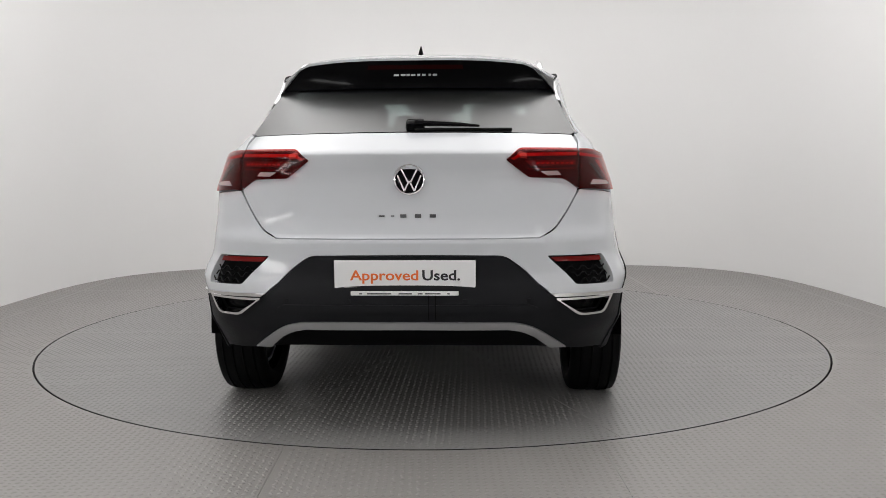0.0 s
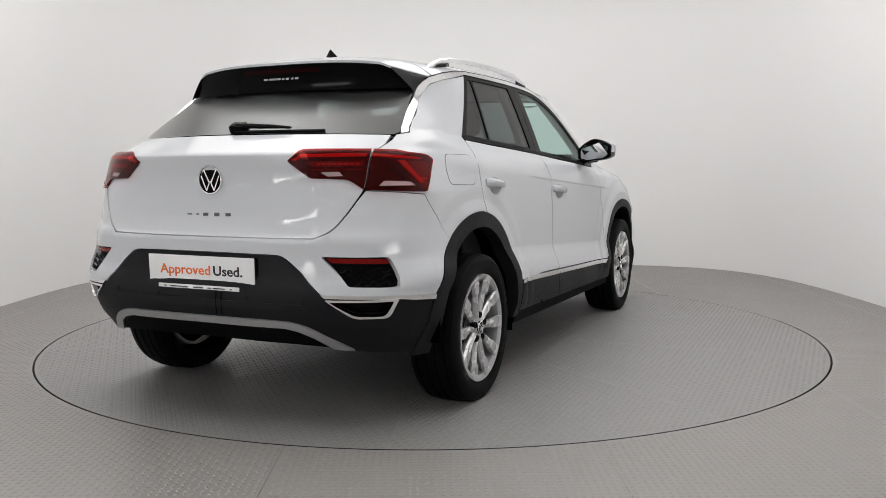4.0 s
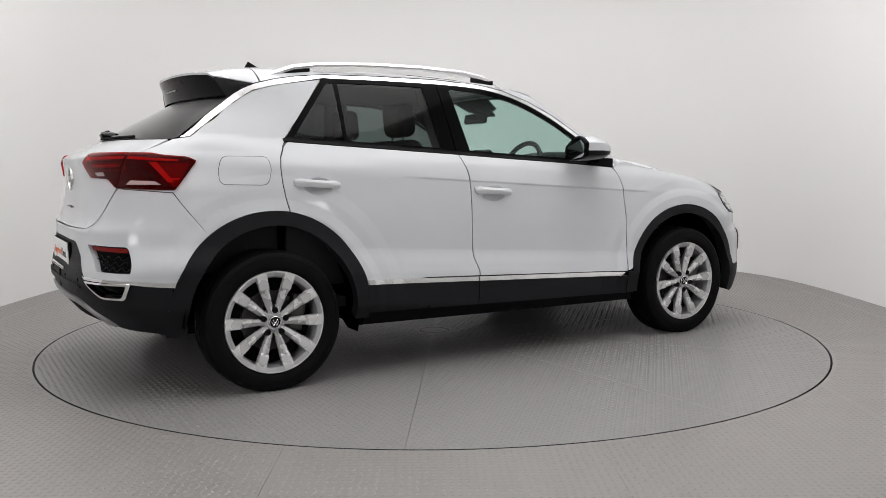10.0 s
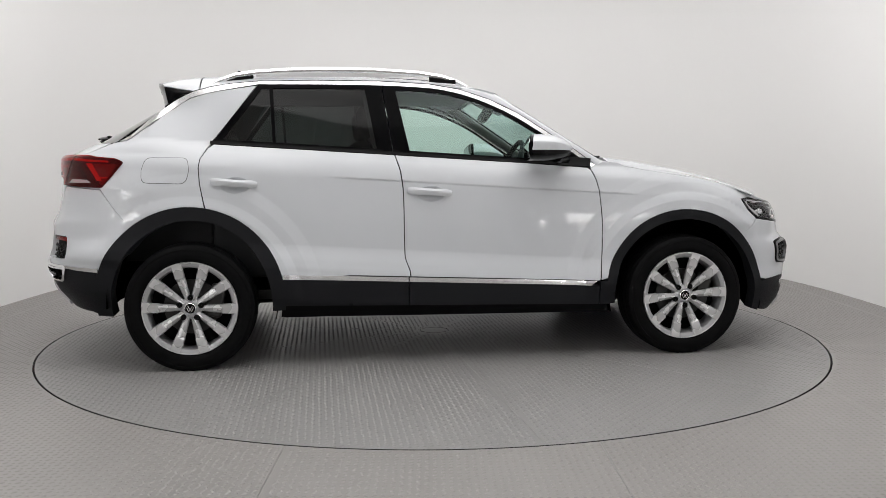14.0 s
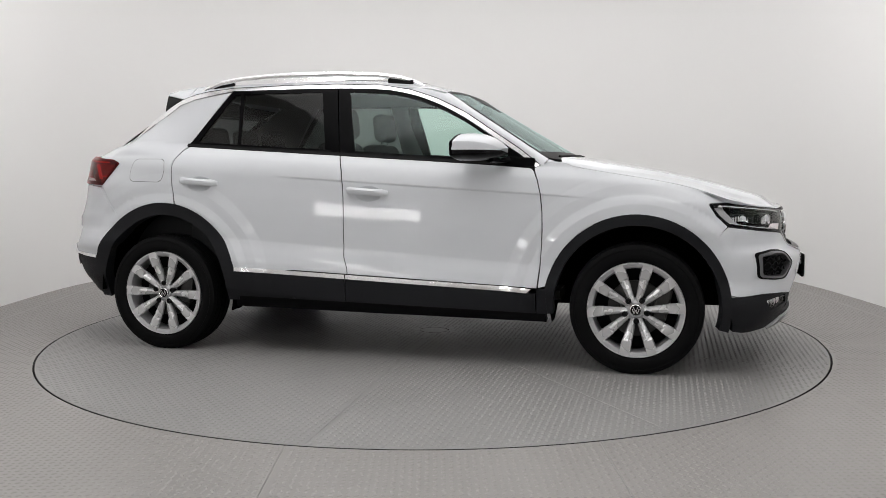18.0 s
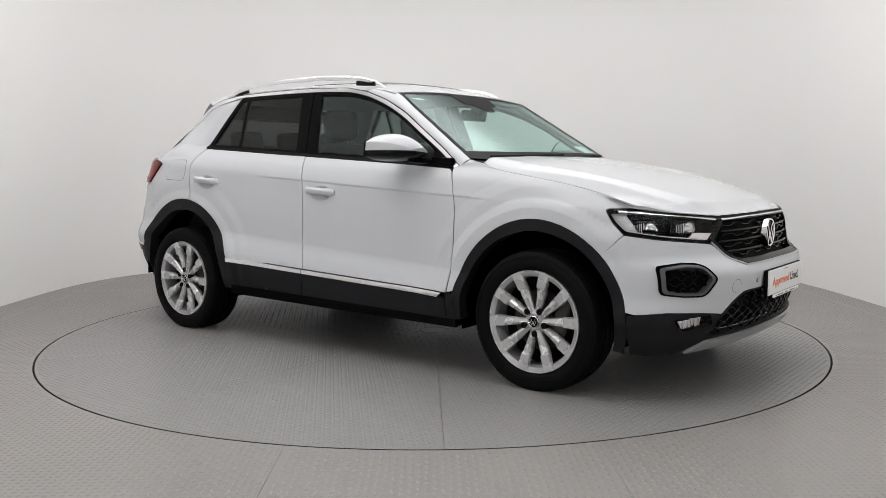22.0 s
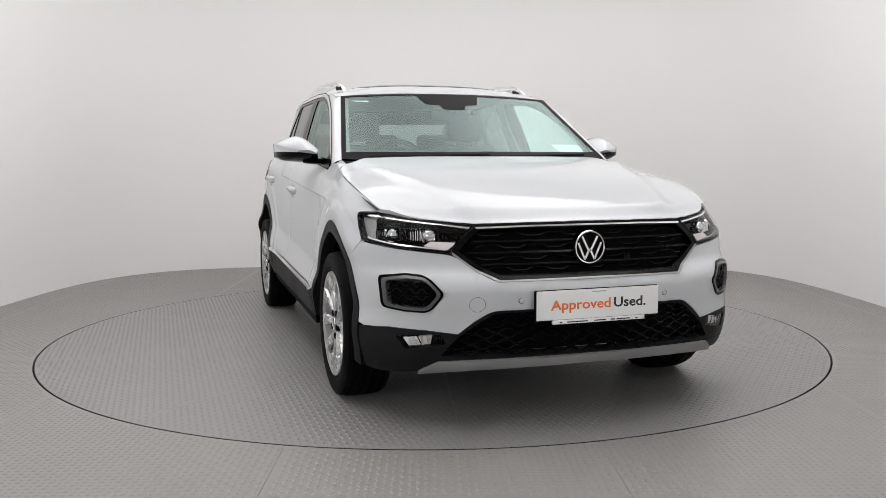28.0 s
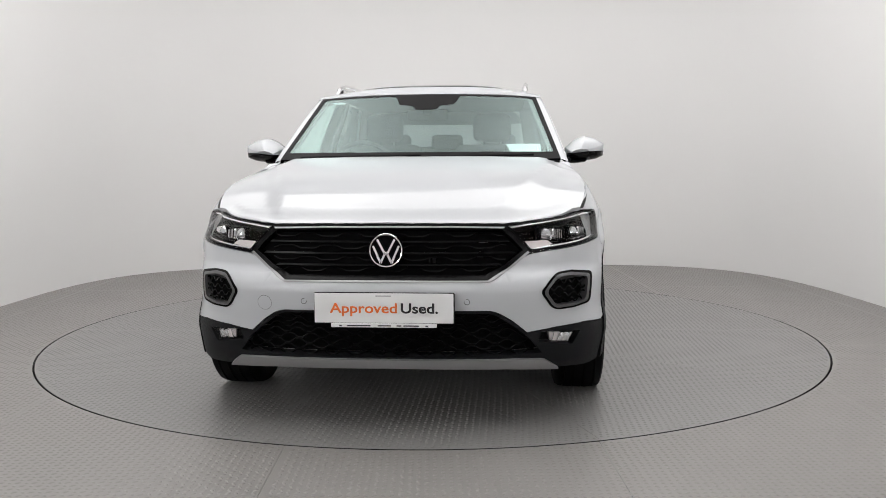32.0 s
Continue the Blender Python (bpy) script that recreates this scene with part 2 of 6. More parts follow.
def ribbon(name, a, b, material, parent, n=30, w=6, bulge=0.0, label="", sign=1.0, out=(0, 0, 1), depth=0.0):
    """A strip lofted between two lines of points, bulging towards out."""
    def along(line, t):
        pts = [Vector(p) for p in line]
        L = [0]
        for p, q in zip(pts, pts[1:]):
            L.append(L[-1] + (q - p).length)
        s = t * L[-1]
        for i in range(len(pts) - 1):
            if s <= L[i + 1] + 1e-9:
                k = (s - L[i]) / max(L[i + 1] - L[i], 1e-9)
                p0, p1, p2, p3 = pts[max(i - 1, 0)], pts[i], pts[i + 1], pts[min(i + 2, len(pts) - 1)]
                return 0.5 * (2 * p1 + (p2 - p0) * k + (2 * p0 - 5 * p1 + 4 * p2 - p3) * k * k + (3 * p1 - p0 - 3 * p2 + p3) * k ** 3)
        return pts[-1]
    verts, faces = [], []
    o = Vector(out).normalized()
    for i in range(n + 1):
        p, q = along(a, i / n), along(b, i / n)
        for j in range(w + 1):
            t = j / w
            v = p.lerp(q, t) + o * bulge * 4 * t * (1 - t)
            verts.append(Vector((v.x, v.y * sign, v.z)))
    for i in range(n):
        for j in range(w):
            k = i * (w + 1) + j
            faces.append((k, k + 1, k + w + 2, k + w + 1))
    p = [verts[x] for x in faces[len(faces) // 2]]
    g = (p[1] - p[0]).cross(p[2] - p[0])
    oo = Vector((o.x, o.y * sign, o.z))
    if g.dot(oo) < 0:
        faces = [f[::-1] for f in faces]
    ob = obj(name, mesh(name, verts, faces, material), parent, label)
    if depth:
        s = ob.modifiers.new("thickness", "SOLIDIFY")
        s.thickness, s.offset = depth, -1
    return ob


def letters(text, size, material, parent, m, label="", bold=0.0, shear=0.0, name="lettering", width=0.0):
    """Writing as a thin raised mesh, from the built-in font."""
    cu = bpy.data.curves.new("type", "FONT")
    cu.body, cu.size, cu.extrude, cu.offset, cu.shear, cu.resolution_u = text, size, 0.0006, bold, shear, 3
    cu.align_x, cu.align_y = "LEFT", "BOTTOM_BASELINE"
    tmp = new("type", cu)
    bpy.context.view_layer.update()
    me = bpy.data.meshes.new_from_object(tmp.evaluated_get(bpy.context.evaluated_depsgraph_get()))
    bpy.data.objects.remove(tmp)
    me.name = name
    if width:
        xs = [v.co.x for v in me.vertices]
        k, x0 = width / (max(xs) - min(xs)), min(xs)
        for v in me.vertices:
            v.co.x = (v.co.x - x0) * k
    me.materials.clear()
    me.materials.append(material)
    return obj(name, me, parent, label, m)


# ================= the studio =================
WALL = mat("white_studio_wall_paint", (0.84, 0.835, 0.83), 0.62, bump=0.05, bscale=120, var=0.015, vscale=0.8)
CEIL = mat("white_ceiling_paint", (0.84, 0.84, 0.83), 0.7, var=0.02)
BACK = mat("white_painted_rear_wall", (0.82, 0.82, 0.82), 0.6, var=0.05)
PLATEGREY = mat("grey_painted_tread_plate", (0.225, 0.2205, 0.216), 0.36, bump=0.12, bscale=420, var=0.07, vscale=2.2, rvar=0.1)
PLATEWARM = mat("warm_grey_painted_tread_plate", (0.234, 0.2235, 0.214), 0.36, bump=0.12, bscale=420, var=0.09, vscale=1.6, rvar=0.1)
JOINT = mat("fine_grey_joint", (0.06, 0.06, 0.062), 0.7, var=0.1)
GAP = mat("dark_gap", (0.012, 0.012, 0.012), 0.8, var=0.1)


def soft_sheet():
    """One large diffuser lit from behind by two rows of tubes: brightest along both rows, fading towards the middle and the rim."""
    m, nt, p = nodes("lit_softbox_sheet")
    tc = nt.nodes.new("ShaderNodeTexCoord")
    xyz = nt.nodes.new("ShaderNodeSeparateXYZ")
    nt.links.new(tc.outputs["Object"], xyz.inputs[0])

    def math_node(op, a, b=None):
        n = nt.nodes.new("ShaderNodeMath")
        n.operation = op
        for i, v in enumerate((a, b)):
            if v is None:
                continue
            if isinstance(v, (int, float)):
                n.inputs[i].default_value = v
            else:
                nt.links.new(v, n.inputs[i])
        return n.outputs[0]

    def bell(value, centre, width):
        d = math_node("DIVIDE", math_node("SUBTRACT", math_node("ABSOLUTE", value), centre), width)
        return math_node("EXPONENT", math_node("MULTIPLY", math_node("MULTIPLY", d, d), -1.0))

    lobes = math_node("MULTIPLY", bell(xyz.outputs[0], 1.45, 0.85), bell(xyz.outputs[1], 0.0, 2.9))
    wv = nt.nodes.new("ShaderNodeTexWave")
    wv.bands_direction = "Y"
    wv.inputs["Scale"].default_value = 0.42
    nt.links.new(tc.outputs["Object"], wv.inputs[0])
    r1 = nt.nodes.new("ShaderNodeMapRange")
    r1.inputs["To Min"].default_value, r1.inputs["To Max"].default_value = SOFT_LOW, SOFT_HIGH
    nt.links.new(lobes, r1.inputs["Value"])
    r2 = nt.nodes.new("ShaderNodeMapRange")
    r2.inputs["To Min"].default_value, r2.inputs["To Max"].default_value = 0.90, 1.08
    nt.links.new(wv.outputs["Fac"], r2.inputs["Value"])
    p.inputs["Base Color"].default_value = (0.8, 0.8, 0.8, 1)
    p.inputs["Emission Color"].default_value = (1.0, 0.981, 0.971, 1)
    nt.links.new(math_node("MULTIPLY", r1.outputs[0], r2.outputs[0]), p.inputs["Emission Strength"])
    return m


PANEL = soft_sheet()
WINDOW = mat("bright_daylit_window", (1.0, 0.992, 0.99), 0.5, var=0.0, emit=WINDOW_GLOW)
FLOOD = mat("lit_floodlight_lens", (1.0, 1.0, 1.0), 0.5, var=0.0, emit=LAMP_GLOW)
LAMP_FRAME = mat("white_lamp_frame", (0.75, 0.75, 0.75), 0.4)

RT, HIGH, BACKY, HALF = 2.293, 3.7, -7.6, 3.26


def wall_plan():
    """The bow of the backdrop: straight sides, round corners, gently curved back."""
    pts = [(-HALF, BACKY), (-HALF, -4.0), (-HALF, -1.5)]
    for k in range(0, 61):
        a = math.pi * k / 60
        c, s = math.cos(a), math.sin(a)
        pts.append((-HALF * math.copysign(abs(c) ** (2 / 4.5), c), 3.53 * abs(s) ** (2 / 4.5)))
    return pts + [(HALF, -1.5), (HALF, -4.0), (HALF, BACKY)]


def prism(name, loop, z0, z1, material, step=0.4):
    v2, faces, loops = fill([loop], step)
    n = len(v2)
    verts = [(a, b, z1) for a, b in v2] + [(a, b, z0) for a, b in v2]
    fs = list(faces) + [tuple(i + n for i in f[::-1]) for f in faces]
    base = len(verts)
    L = loops[0]
    verts += [(a, b, z1) for a, b in L] + [(a, b, z0) for a, b in L]
    k = len(L)
    fs += [(base + i, base + k + i, base + k + (i + 1) % k, base + (i + 1) % k) for i in range(k)]
    return mesh(name, verts, fs, material, smooth=False)


def build_studio():
    plan = wall_plan()
    outer = []
    for i, p in enumerate(plan):
        a, b = Vector(plan[max(i - 1, 0)]), Vector(plan[min(i + 1, len(plan) - 1)])
        t = (b - a).normalized()
        outer.append((p[0] - t.y * 0.12, p[1] + t.x * 0.12))
    verts, faces = [], []
    for ring, zs in ((plan, (-0.05, 0.6, 1.2, 1.8, 2.4, HIGH)), (outer, (-0.05, HIGH))):
        base, m = len(verts), len(zs)
        verts += [(x, y, z) for x, y in ring for z in zs]
        for i in range(len(ring) - 1):
            for j in range(m - 1):
                k = base + i * m + j
                f = (k, k + 1, k + m + 1, k + m)
                faces.append(f if ring is plan else f[::-1])
    wall = obj("wall_1", mesh("wall_1", verts, faces, WALL))
    tagged(wall, "plain white curved studio backdrop wall", "wall", kind="structure")
    bm = box((2 * HALF + 0.3, 0.15, HIGH + 0.1), (0, BACKY - 0.075, HIGH / 2))
    tagged(part("wall_2", bm, BACK, None), "plain white wall closing the studio", "wall", kind="structure")
    bm = box((2 * HALF + 0.4, 11.6, 0.12), (0, (3.7 + BACKY) / 2, HIGH + 0.06))
    tagged(part("ceiling", bm, CEIL, None), "plain white studio ceiling", "ceiling", kind="structure")

    # one large soft light over the turntable
    lamp = new("ceiling_softbox")
    lamp.matrix_basis = pose(0, -0.55, HIGH - 0.1)
    for x, y, w, h in ((0, 3.05, 5.7, 0.10), (0, -3.05, 5.7, 0.10), (2.80, 0, 0.10, 6.0), (-2.80, 0, 0.10, 6.0)):
        part("frame_bar", box((w, h, 0.12), (x, y, 0.03), bevel=0.01), LAMP_FRAME, lamp)
    part("diffuser", box((5.50, 6.0, 0.012), (0, 0, 0.0)), PANEL, lamp, "glowing white diffuser sheet")
    tagged(lamp, "large white glowing softbox hung under the ceiling", "softbox")

    # windows in both side walls and two floodlights, all beside and behind the camera
    for i, (sx, y, z, w) in enumerate(((-1, -4.45, 0.92, 0.98), (-1, -5.52, 0.92, 0.98), (1, -4.55, 0.92, 1.05), (1, -5.75, 0.92, 1.15), (-1, -4.45, 2.1, 0.98), (-1, -5.52, 2.1, 0.98))):
        win = new("window_%d" % (i + 1))
        win.matrix_basis = pose(sx * (HALF - 0.001), y, z, 0, 0, -90 * sx)
        fr = part("window_frame", box((w + 0.06, 0.05, 0.29), (0, -0.025, 0)), LAMP_FRAME, win)
        part("pane", box((w, 0.012, 0.23), (0, -0.053, 0)), WINDOW, win)
        tagged(win, "wide bright daylit window in a white frame", "window", kind="structure")
    for sx, y in ((-1, -5.95), (1, -6.05)):
        fl = new("floodlight")
        fl.matrix_basis = pose(sx * 2.75, y, 0.72, 0, 0, -sx * 62 + 180)
        part("housing", box((0.36, 0.10, 0.28), (0, 0.055, 0), bevel=0.015), DARK, fl)
        part("lens", box((0.30, 0.012, 0.22), (0, 0.0, 0)), FLOOD, fl)
        part("pole", tube([(0, 0.06, -0.70), (0, 0.06, -0.12)], 0.018), DARK, fl)
        for a in (90, 210, 330):
            part("leg", tube([(0.36 * math.cos(radians(a)), 0.06 + 0.36 * math.sin(radians(a)), -0.705), (0, 0.06, -0.4)], 0.012), DARK, fl)
        tagged(fl, "black studio floodlight on a tripod stand", "floodlight")


def studs(points, angles, z=0.0, L=0.0255, W=0.0105, h=0.0028):
    """Raised lozenges of a tread plate as plain lists."""
    t = np.array([(-L / 2, 0, 0), (-L / 6, -W / 2, 0), (L / 6, -W / 2, 0), (L / 2, 0, 0), (L / 6, W / 2, 0), (-L / 6, W / 2, 0), (-L / 5, 0, h), (L / 5, 0, h)])
    f = [(1, 2, 7, 6), (4, 5, 6, 7), (2, 3, 7), (3, 4, 7), (5, 0, 6), (0, 1, 6)]
    p = np.array(points)
    c, s = np.cos(angles)[:, None], np.sin(angles)[:, None]
    x = p[:, :1] + c * t[:, 0] - s * t[:, 1]
    y = p[:, 1:2] + s * t[:, 0] + c * t[:, 1]
    zz = np.broadcast_to(t[:, 2] + z, x.shape)
    verts = np.stack([x, y, zz], -1).reshape(-1, 3)
    return verts.tolist(), [tuple(8 * i + k for k in q) for i in range(len(p)) for q in f]


def lattice(x0, x1, y0, y1, p=0.0275):
    gx, gy = np.meshgrid(np.arange(round(x0 / p), round(x1 / p)), np.arange(round(y0 / p), round(y1 / p)), indexing="ij")
    pts = np.stack([gx.ravel() * p, gy.ravel() * p], 1)
    ang = np.where((gx + gy).ravel() % 2 == 0, radians(38), radians(-52))
    return pts, ang


def build_floor():
    """Fixed tread plates round the turntable, each a piece, with joints between."""
    fl = new("floor")
    tagged(fl, "grey painted steel tread plate floor", "floor", kind="structure")
    part("bed", box((2 * HALF + 0.5, 11.6, 0.05), (0, (3.7 + BACKY) / 2, -0.075)), GAP, fl, "dark bed under the plates")
    circle = [((RT + 0.004) * math.cos(2 * math.pi * k / 160), (RT + 0.004) * math.sin(2 * math.pi * k / 160)) for k in range(160)]
    g = 0.0009
    xs = [-3.5, -2.96, -1.76, -0.56, 0.617, 1.82, 3.02, 3.5]
    ys = [BACKY - 0.2, -5.2, -2.9, -0.55, 1.85, 3.85]
    edge = np.array(circle)
    for x0, x1 in zip(xs, xs[1:]):
        for y0, y1 in zip(ys, ys[1:]):
            rect = [(x0 + g, y0 + g), (x1 - g, y0 + g), (x1 - g, y1 - g), (x0 + g, y1 - g)]
            corners = np.array(rect)
            if np.all(np.hypot(corners[:, 0], corners[:, 1]) < RT):
                continue
            pts = dense(rect, 0.25)
            near = [tuple(p) for p in edge if x0 < p[0] < x1 and y0 < p[1] < y1]
            vv = [Vector(p) for p in pts]
            ee = [(i, (i + 1) % len(pts)) for i in range(len(pts))]
            if near or any(np.hypot(*p) < RT for p in pts):
                k = len(vv)
                vv += [Vector(p) for p in circle]
                ee += [(k + i, k + (i + 1) % len(circle)) for i in range(len(circle))]
            v, e, f, *_ = delaunay_2d_cdt(vv, ee, [], 0, 1e-6)
            keep = []
            for q in f:
                c = sum((v[i] for i in q), Vector((0, 0))) / len(q)
                if x0 < c.x < x1 and y0 < c.y < y1 and c.length > RT:
                    keep.append(q)
            if not keep:
                continue
            used = sorted({i for q in keep for i in q})
            at = {i: k for k, i in enumerate(used)}
            verts = [(v[i].x, v[i].y, 0.0) for i in used]
            faces = [tuple(at[i] for i in q) for q in keep]
            me = mesh("tread_plate", verts, faces, PLATEWARM, smooth=False)
            ob = obj("tread_plate", me, fl)
            s = ob.modifiers.new("thickness", "SOLIDIFY")
            s.thickness, s.offset = 0.04, -1
    pts, ang = lattice(-HALF, HALF, -3.6, 3.5)
    r = np.hypot(pts[:, 0], pts[:, 1])
    ok = r > RT + 0.022
    ok &= (np.abs(pts[:, 0] / HALF) ** 4.5 + np.abs(np.maximum(pts[:, 1], 0) / 3.53) ** 4.5) < 0.985
    for x in xs:
        ok &= np.abs(pts[:, 0] - x) > 0.012
    for y in ys:
        ok &= np.abs(pts[:, 1] - y) > 0.012
    v, f = studs(pts[ok], ang[ok])
    tagged(obj("tread_studs", mesh("tread_studs", v, f, PLATEWARM), fl), kind="stuff")
    bm = lathe([(RT + 0.004, 0.0), (RT + 0.004, -0.05)], 160, "z")
    part("rim", bm, GAP, fl, "dark steel edge round the turntable")


def build_turntable():
    t = new("turntable")
    tagged(t, "round grey steel tread plate turntable set flush in the floor", "turntable")
    part("base", lathe([(0.001, -0.03), (RT - 0.02, -0.03), (RT - 0.02, -0.046), (0.001, -0.046)], 120, "z"), GAP, t)
    part("edge", lathe([(RT - 0.0065, 0.0), (RT - 0.002, 0.0), (RT - 0.002, -0.04), (RT - 0.0065, -0.04), (RT - 0.0065, 0.0)], 160, "z"), SEAL, t, "black rubber edging")
    n = 10
    half = math.pi / n
    R1 = RT - 0.0072
    loop = [(0.09, -0.09 * math.tan(half) + 0.0007)] + [(R1 * math.cos(a), R1 * math.sin(a)) for a in np.linspace(-half + 0.0004, half - 0.0004, 25)] + [(0.09, 0.09 * math.tan(half) - 0.0007)]
    me = prism("tread_plate", loop, -0.03, 0.0, PLATEGREY, 0.3)
    pts, ang = lattice(-R1, R1, -R1, R1)
    r, a = np.hypot(pts[:, 0], pts[:, 1]), np.degrees(np.arctan2(pts[:, 1], pts[:, 0]))
    for k in range(n):
        p = obj("tread_plate", me, t, m=pose(0, 0, 0, 0, 0, 3 + 36 * k))
        off = (a - (3 + 36 * k) + 180) % 360 - 180
        ok = (r < R1 - 0.015) & (r > 0.12) & (radians(1) * (18 - np.abs(off)) * r > 0.013) & (np.abs(off) < 18)
        v, f = studs(pts[ok], ang[ok])
        tagged(obj("tread_studs", mesh("tread_studs", v, f, PLATEGREY), p, m=pose(0, 0, 0, 0, 0, -(3 + 36 * k))), kind="stuff")
    part("hub_plate", lathe([(0.001, 0.0), (0.085, 0.0), (0.085, -0.03)], 40, "z"), PLATEGREY, t)
    return t


# car axis at t seconds, in degrees, and where the car stands on the table
SPEED, START, OFFSET = -5.6956, 87.169, (-0.047, -0.003)
build_studio()
build_floor()
table = build_turntable()


# ================= the car: one body surface =================
# x forward, z up, y is the distance from the middle plane.
XR, XF, WRAP = -1.45, 1.55, 1.26
TILT = 0.064
SECTION = [(0.16, 0.850), (0.26, 0.872), (0.31, 0.886), (0.45, 0.889), (0.50, 0.880), (0.578, 0.8585), (0.588, 0.8575), (0.70, 0.8575), (0.80, 0.8545), (0.88, 0.8500), (0.935, 0.8465), (0.946, 0.8450), (1.02, 0.823), (1.088, 0.775)]
REAR_X = [(0.16, -1.90), (0.25, -1.97), (0.33, -2.03), (0.42, -2.10), (0.50, -2.118), (0.56, -2.112), (0.63, -2.09), (0.70, -2.088), (0.755, -2.088), (0.775, -2.068), (0.86, -2.045), (0.98, -2.036), (1.055, -2.047), (1.080, -2.050), (1.090, -2.039), (1.10, -2.019), (1.165, -1.893), (1.36, -1.53)]
FRONT_X = [(0.16, 1.98), (0.20, 2.02), (0.25, 2.09), (0.31, 2.12), (0.40, 2.135), (0.50, 2.158), (0.56, 2.165), (0.595, 2.15), (0.625, 2.10), (0.66, 2.090), (0.74, 2.083), (0.80, 2.070), (0.86, 2.03), (1.0, 1.93)]
BONNET_EDGE = [(0.95, 1.038), (1.09, 1.010), (1.25, 0.984), (1.45, 0.950), (1.62, 0.908), (1.75, 0.862), (1.82, 0.842), (1.95, 0.822), (2.05, 0.810)]
BONNET_Y = [(0.95, 0.772), (1.09, 0.795), (1.25, 0.812), (1.45, 0.818), (1.62, 0.804), (1.75, 0.778), (1.82, 0.735), (1.95, 0.585), (2.05, 0.40)]
HUB_R, HUB_F = (-1.312, 0.320), (1.318, 0.320)


def ramp(a, b, x):
    return min(1.0, max(0.0, (x - a) / (b - a)))


def flank_width(x, z):
    h = z + TILT * x
    if h <= 1.088:
        y = lerp(SECTION, h)
        up = step01(0.95, 1.088, h)
        y += up * (0.012 * step01(0.1, 0.9, x) - 0.036 * step01(-0.3, -1.2, x) * 1.0)
    else:
        zb = 1.088 - TILT * x
        yb = 0.775 + 0.012 * step01(0.1, 0.9, x) - 0.036 * step01(-0.3, -1.2, x)
        t = min(1.2, (1.475 - z) / (1.475 - zb))
        y = 0.640 + (yb - 0.640) * (t if t < 0 else t ** 0.86)
    # fuller flanks over the wheels
    for hx, hz, amp in ((HUB_R[0], HUB_R[1], 0.016), (HUB_F[0], HUB_F[1], 0.021)):
        if abs(x - hx) < 0.75:
            r = math.hypot(x - hx, z - hz)
            y += amp * (0.60 * ramp(0.570, 0.525, r) + 0.40 * ramp(0.68, 0.62, r)) * step01(0.25, 0.45, z)
    # the crease along the doors: a small overhanging ledge that runs out at both ends
    h = z + TILT * x
    if 0.90 < h < 1.06:
        k = step01(-0.66, -0.45, x) * (1 - step01(0.92, 1.10, x))
        y += 0.0055 * k * ramp(0.936, 0.946, h) * (1 - ramp(0.952, 1.05, h))
    y -= step01(-1.25, -1.65, x) * (0.018 * step01(0.55, 0.8, z) + 0.030 * step01(0.92, 1.07, z) * (1 - step01(1.1, 1.17, z)))
    y -= 0.022 * step01(-1.3, -1.7, x) * (1 - step01(0.52, 0.62, z))
    y += 0.020 * step01(1.0, 1.5, x) * step01(0.72, 0.86, h) * (1 - ramp(0.95, 1.06, h))
    y -= 0.062 * step01(-1.1, -1.45, x) * step01(1.12, 1.36, z)
    y -= step01(1.45, 1.75, x) * 0.022 * step01(0.70, 0.80, z)
    return y


def half_width(x, z):
    y = flank_width(x, z)
    if x > 0.95:
        ze = lerp(BONNET_EDGE, x)
        e = z - ze + 0.10
        if e > 0:
            y += step01(0.95, 1.10, x) * step01(0, 0.12, e) * 1.15 * (lerp(BONNET_Y, x) - flank_width(x, ze))
    return y


def _wrap_table():
    n, a, b = 3.0, 0.6, 0.87
    ph = np.linspace(0, math.pi / 2, 600)
    x, y = a * np.sin(ph) ** (2 / n), b * np.cos(ph) ** (2 / n)
    s = np.concatenate([[0], np.cumsum(np.hypot(np.diff(x), np.diff(y)))])
    return ph, s / s[-1]


_PH, _ARC = _wrap_table()


def corner(t):
    """Angle round a corner of the plan, evenly spaced along it (0 at the flank, 1 at the middle)."""
    return float(np.interp(t, _ARC, _PH))


def body(u, z):
    """The outer skin. u is x along the flank; beyond XR and XF it runs round the corner to the middle."""
    if XR <= u <= XF:
        return Vector((u, half_width(u, z), z))
    if u < XR:
        t = min((XR - u) / WRAP, 1.0)
        n = lerp([(0.45, 3.1), (0.6, 3.5), (0.8, 3.5), (1.06, 3.0), (1.165, 2.3)], z)
        a = XR - lerp(REAR_X, z)
        ph = corner(t)
        x = XR - a * math.sin(ph) ** (2 / n)
        return Vector((x, half_width(max(x, -1.75), z) * max(math.cos(ph), 0.0) ** (2 / n), z))
    t = min((u - XF) / WRAP, 1.0)
    n = lerp([(0.3, 2.6), (0.6, 2.6), (0.72, 2.5), (0.80, 2.4)], z)
    a = lerp(FRONT_X, z) - XF
    ph = corner(t)
    x = XF + a * math.sin(ph) ** (2 / n)
    return Vector((x, half_width(min(x, 1.75), z) * max(math.cos(ph), 0.0) ** (2 / n), z))


def flank(u, z):
    p = body(u, z)
    return Vector((p.x, -p.y, p.z))


def tail(v, z):
    """The back of the car: v runs across from the right (negative) to the left."""
    p = body(XR - WRAP + abs(v), z)
    return Vector((p.x, math.copysign(p.y, v), p.z))


def nose(v, z):
    p = body(XF + WRAP - abs(v), z)
    return Vector((p.x, math.copysign(p.y, v), p.z))


def solve(f, lo, hi, goal):
    a = f(lo) < goal
    for _ in range(32):
        m = (lo + hi) / 2
        if (f(m) < goal) == a:
            lo = m
        else:
            hi = m
    return (lo + hi) / 2


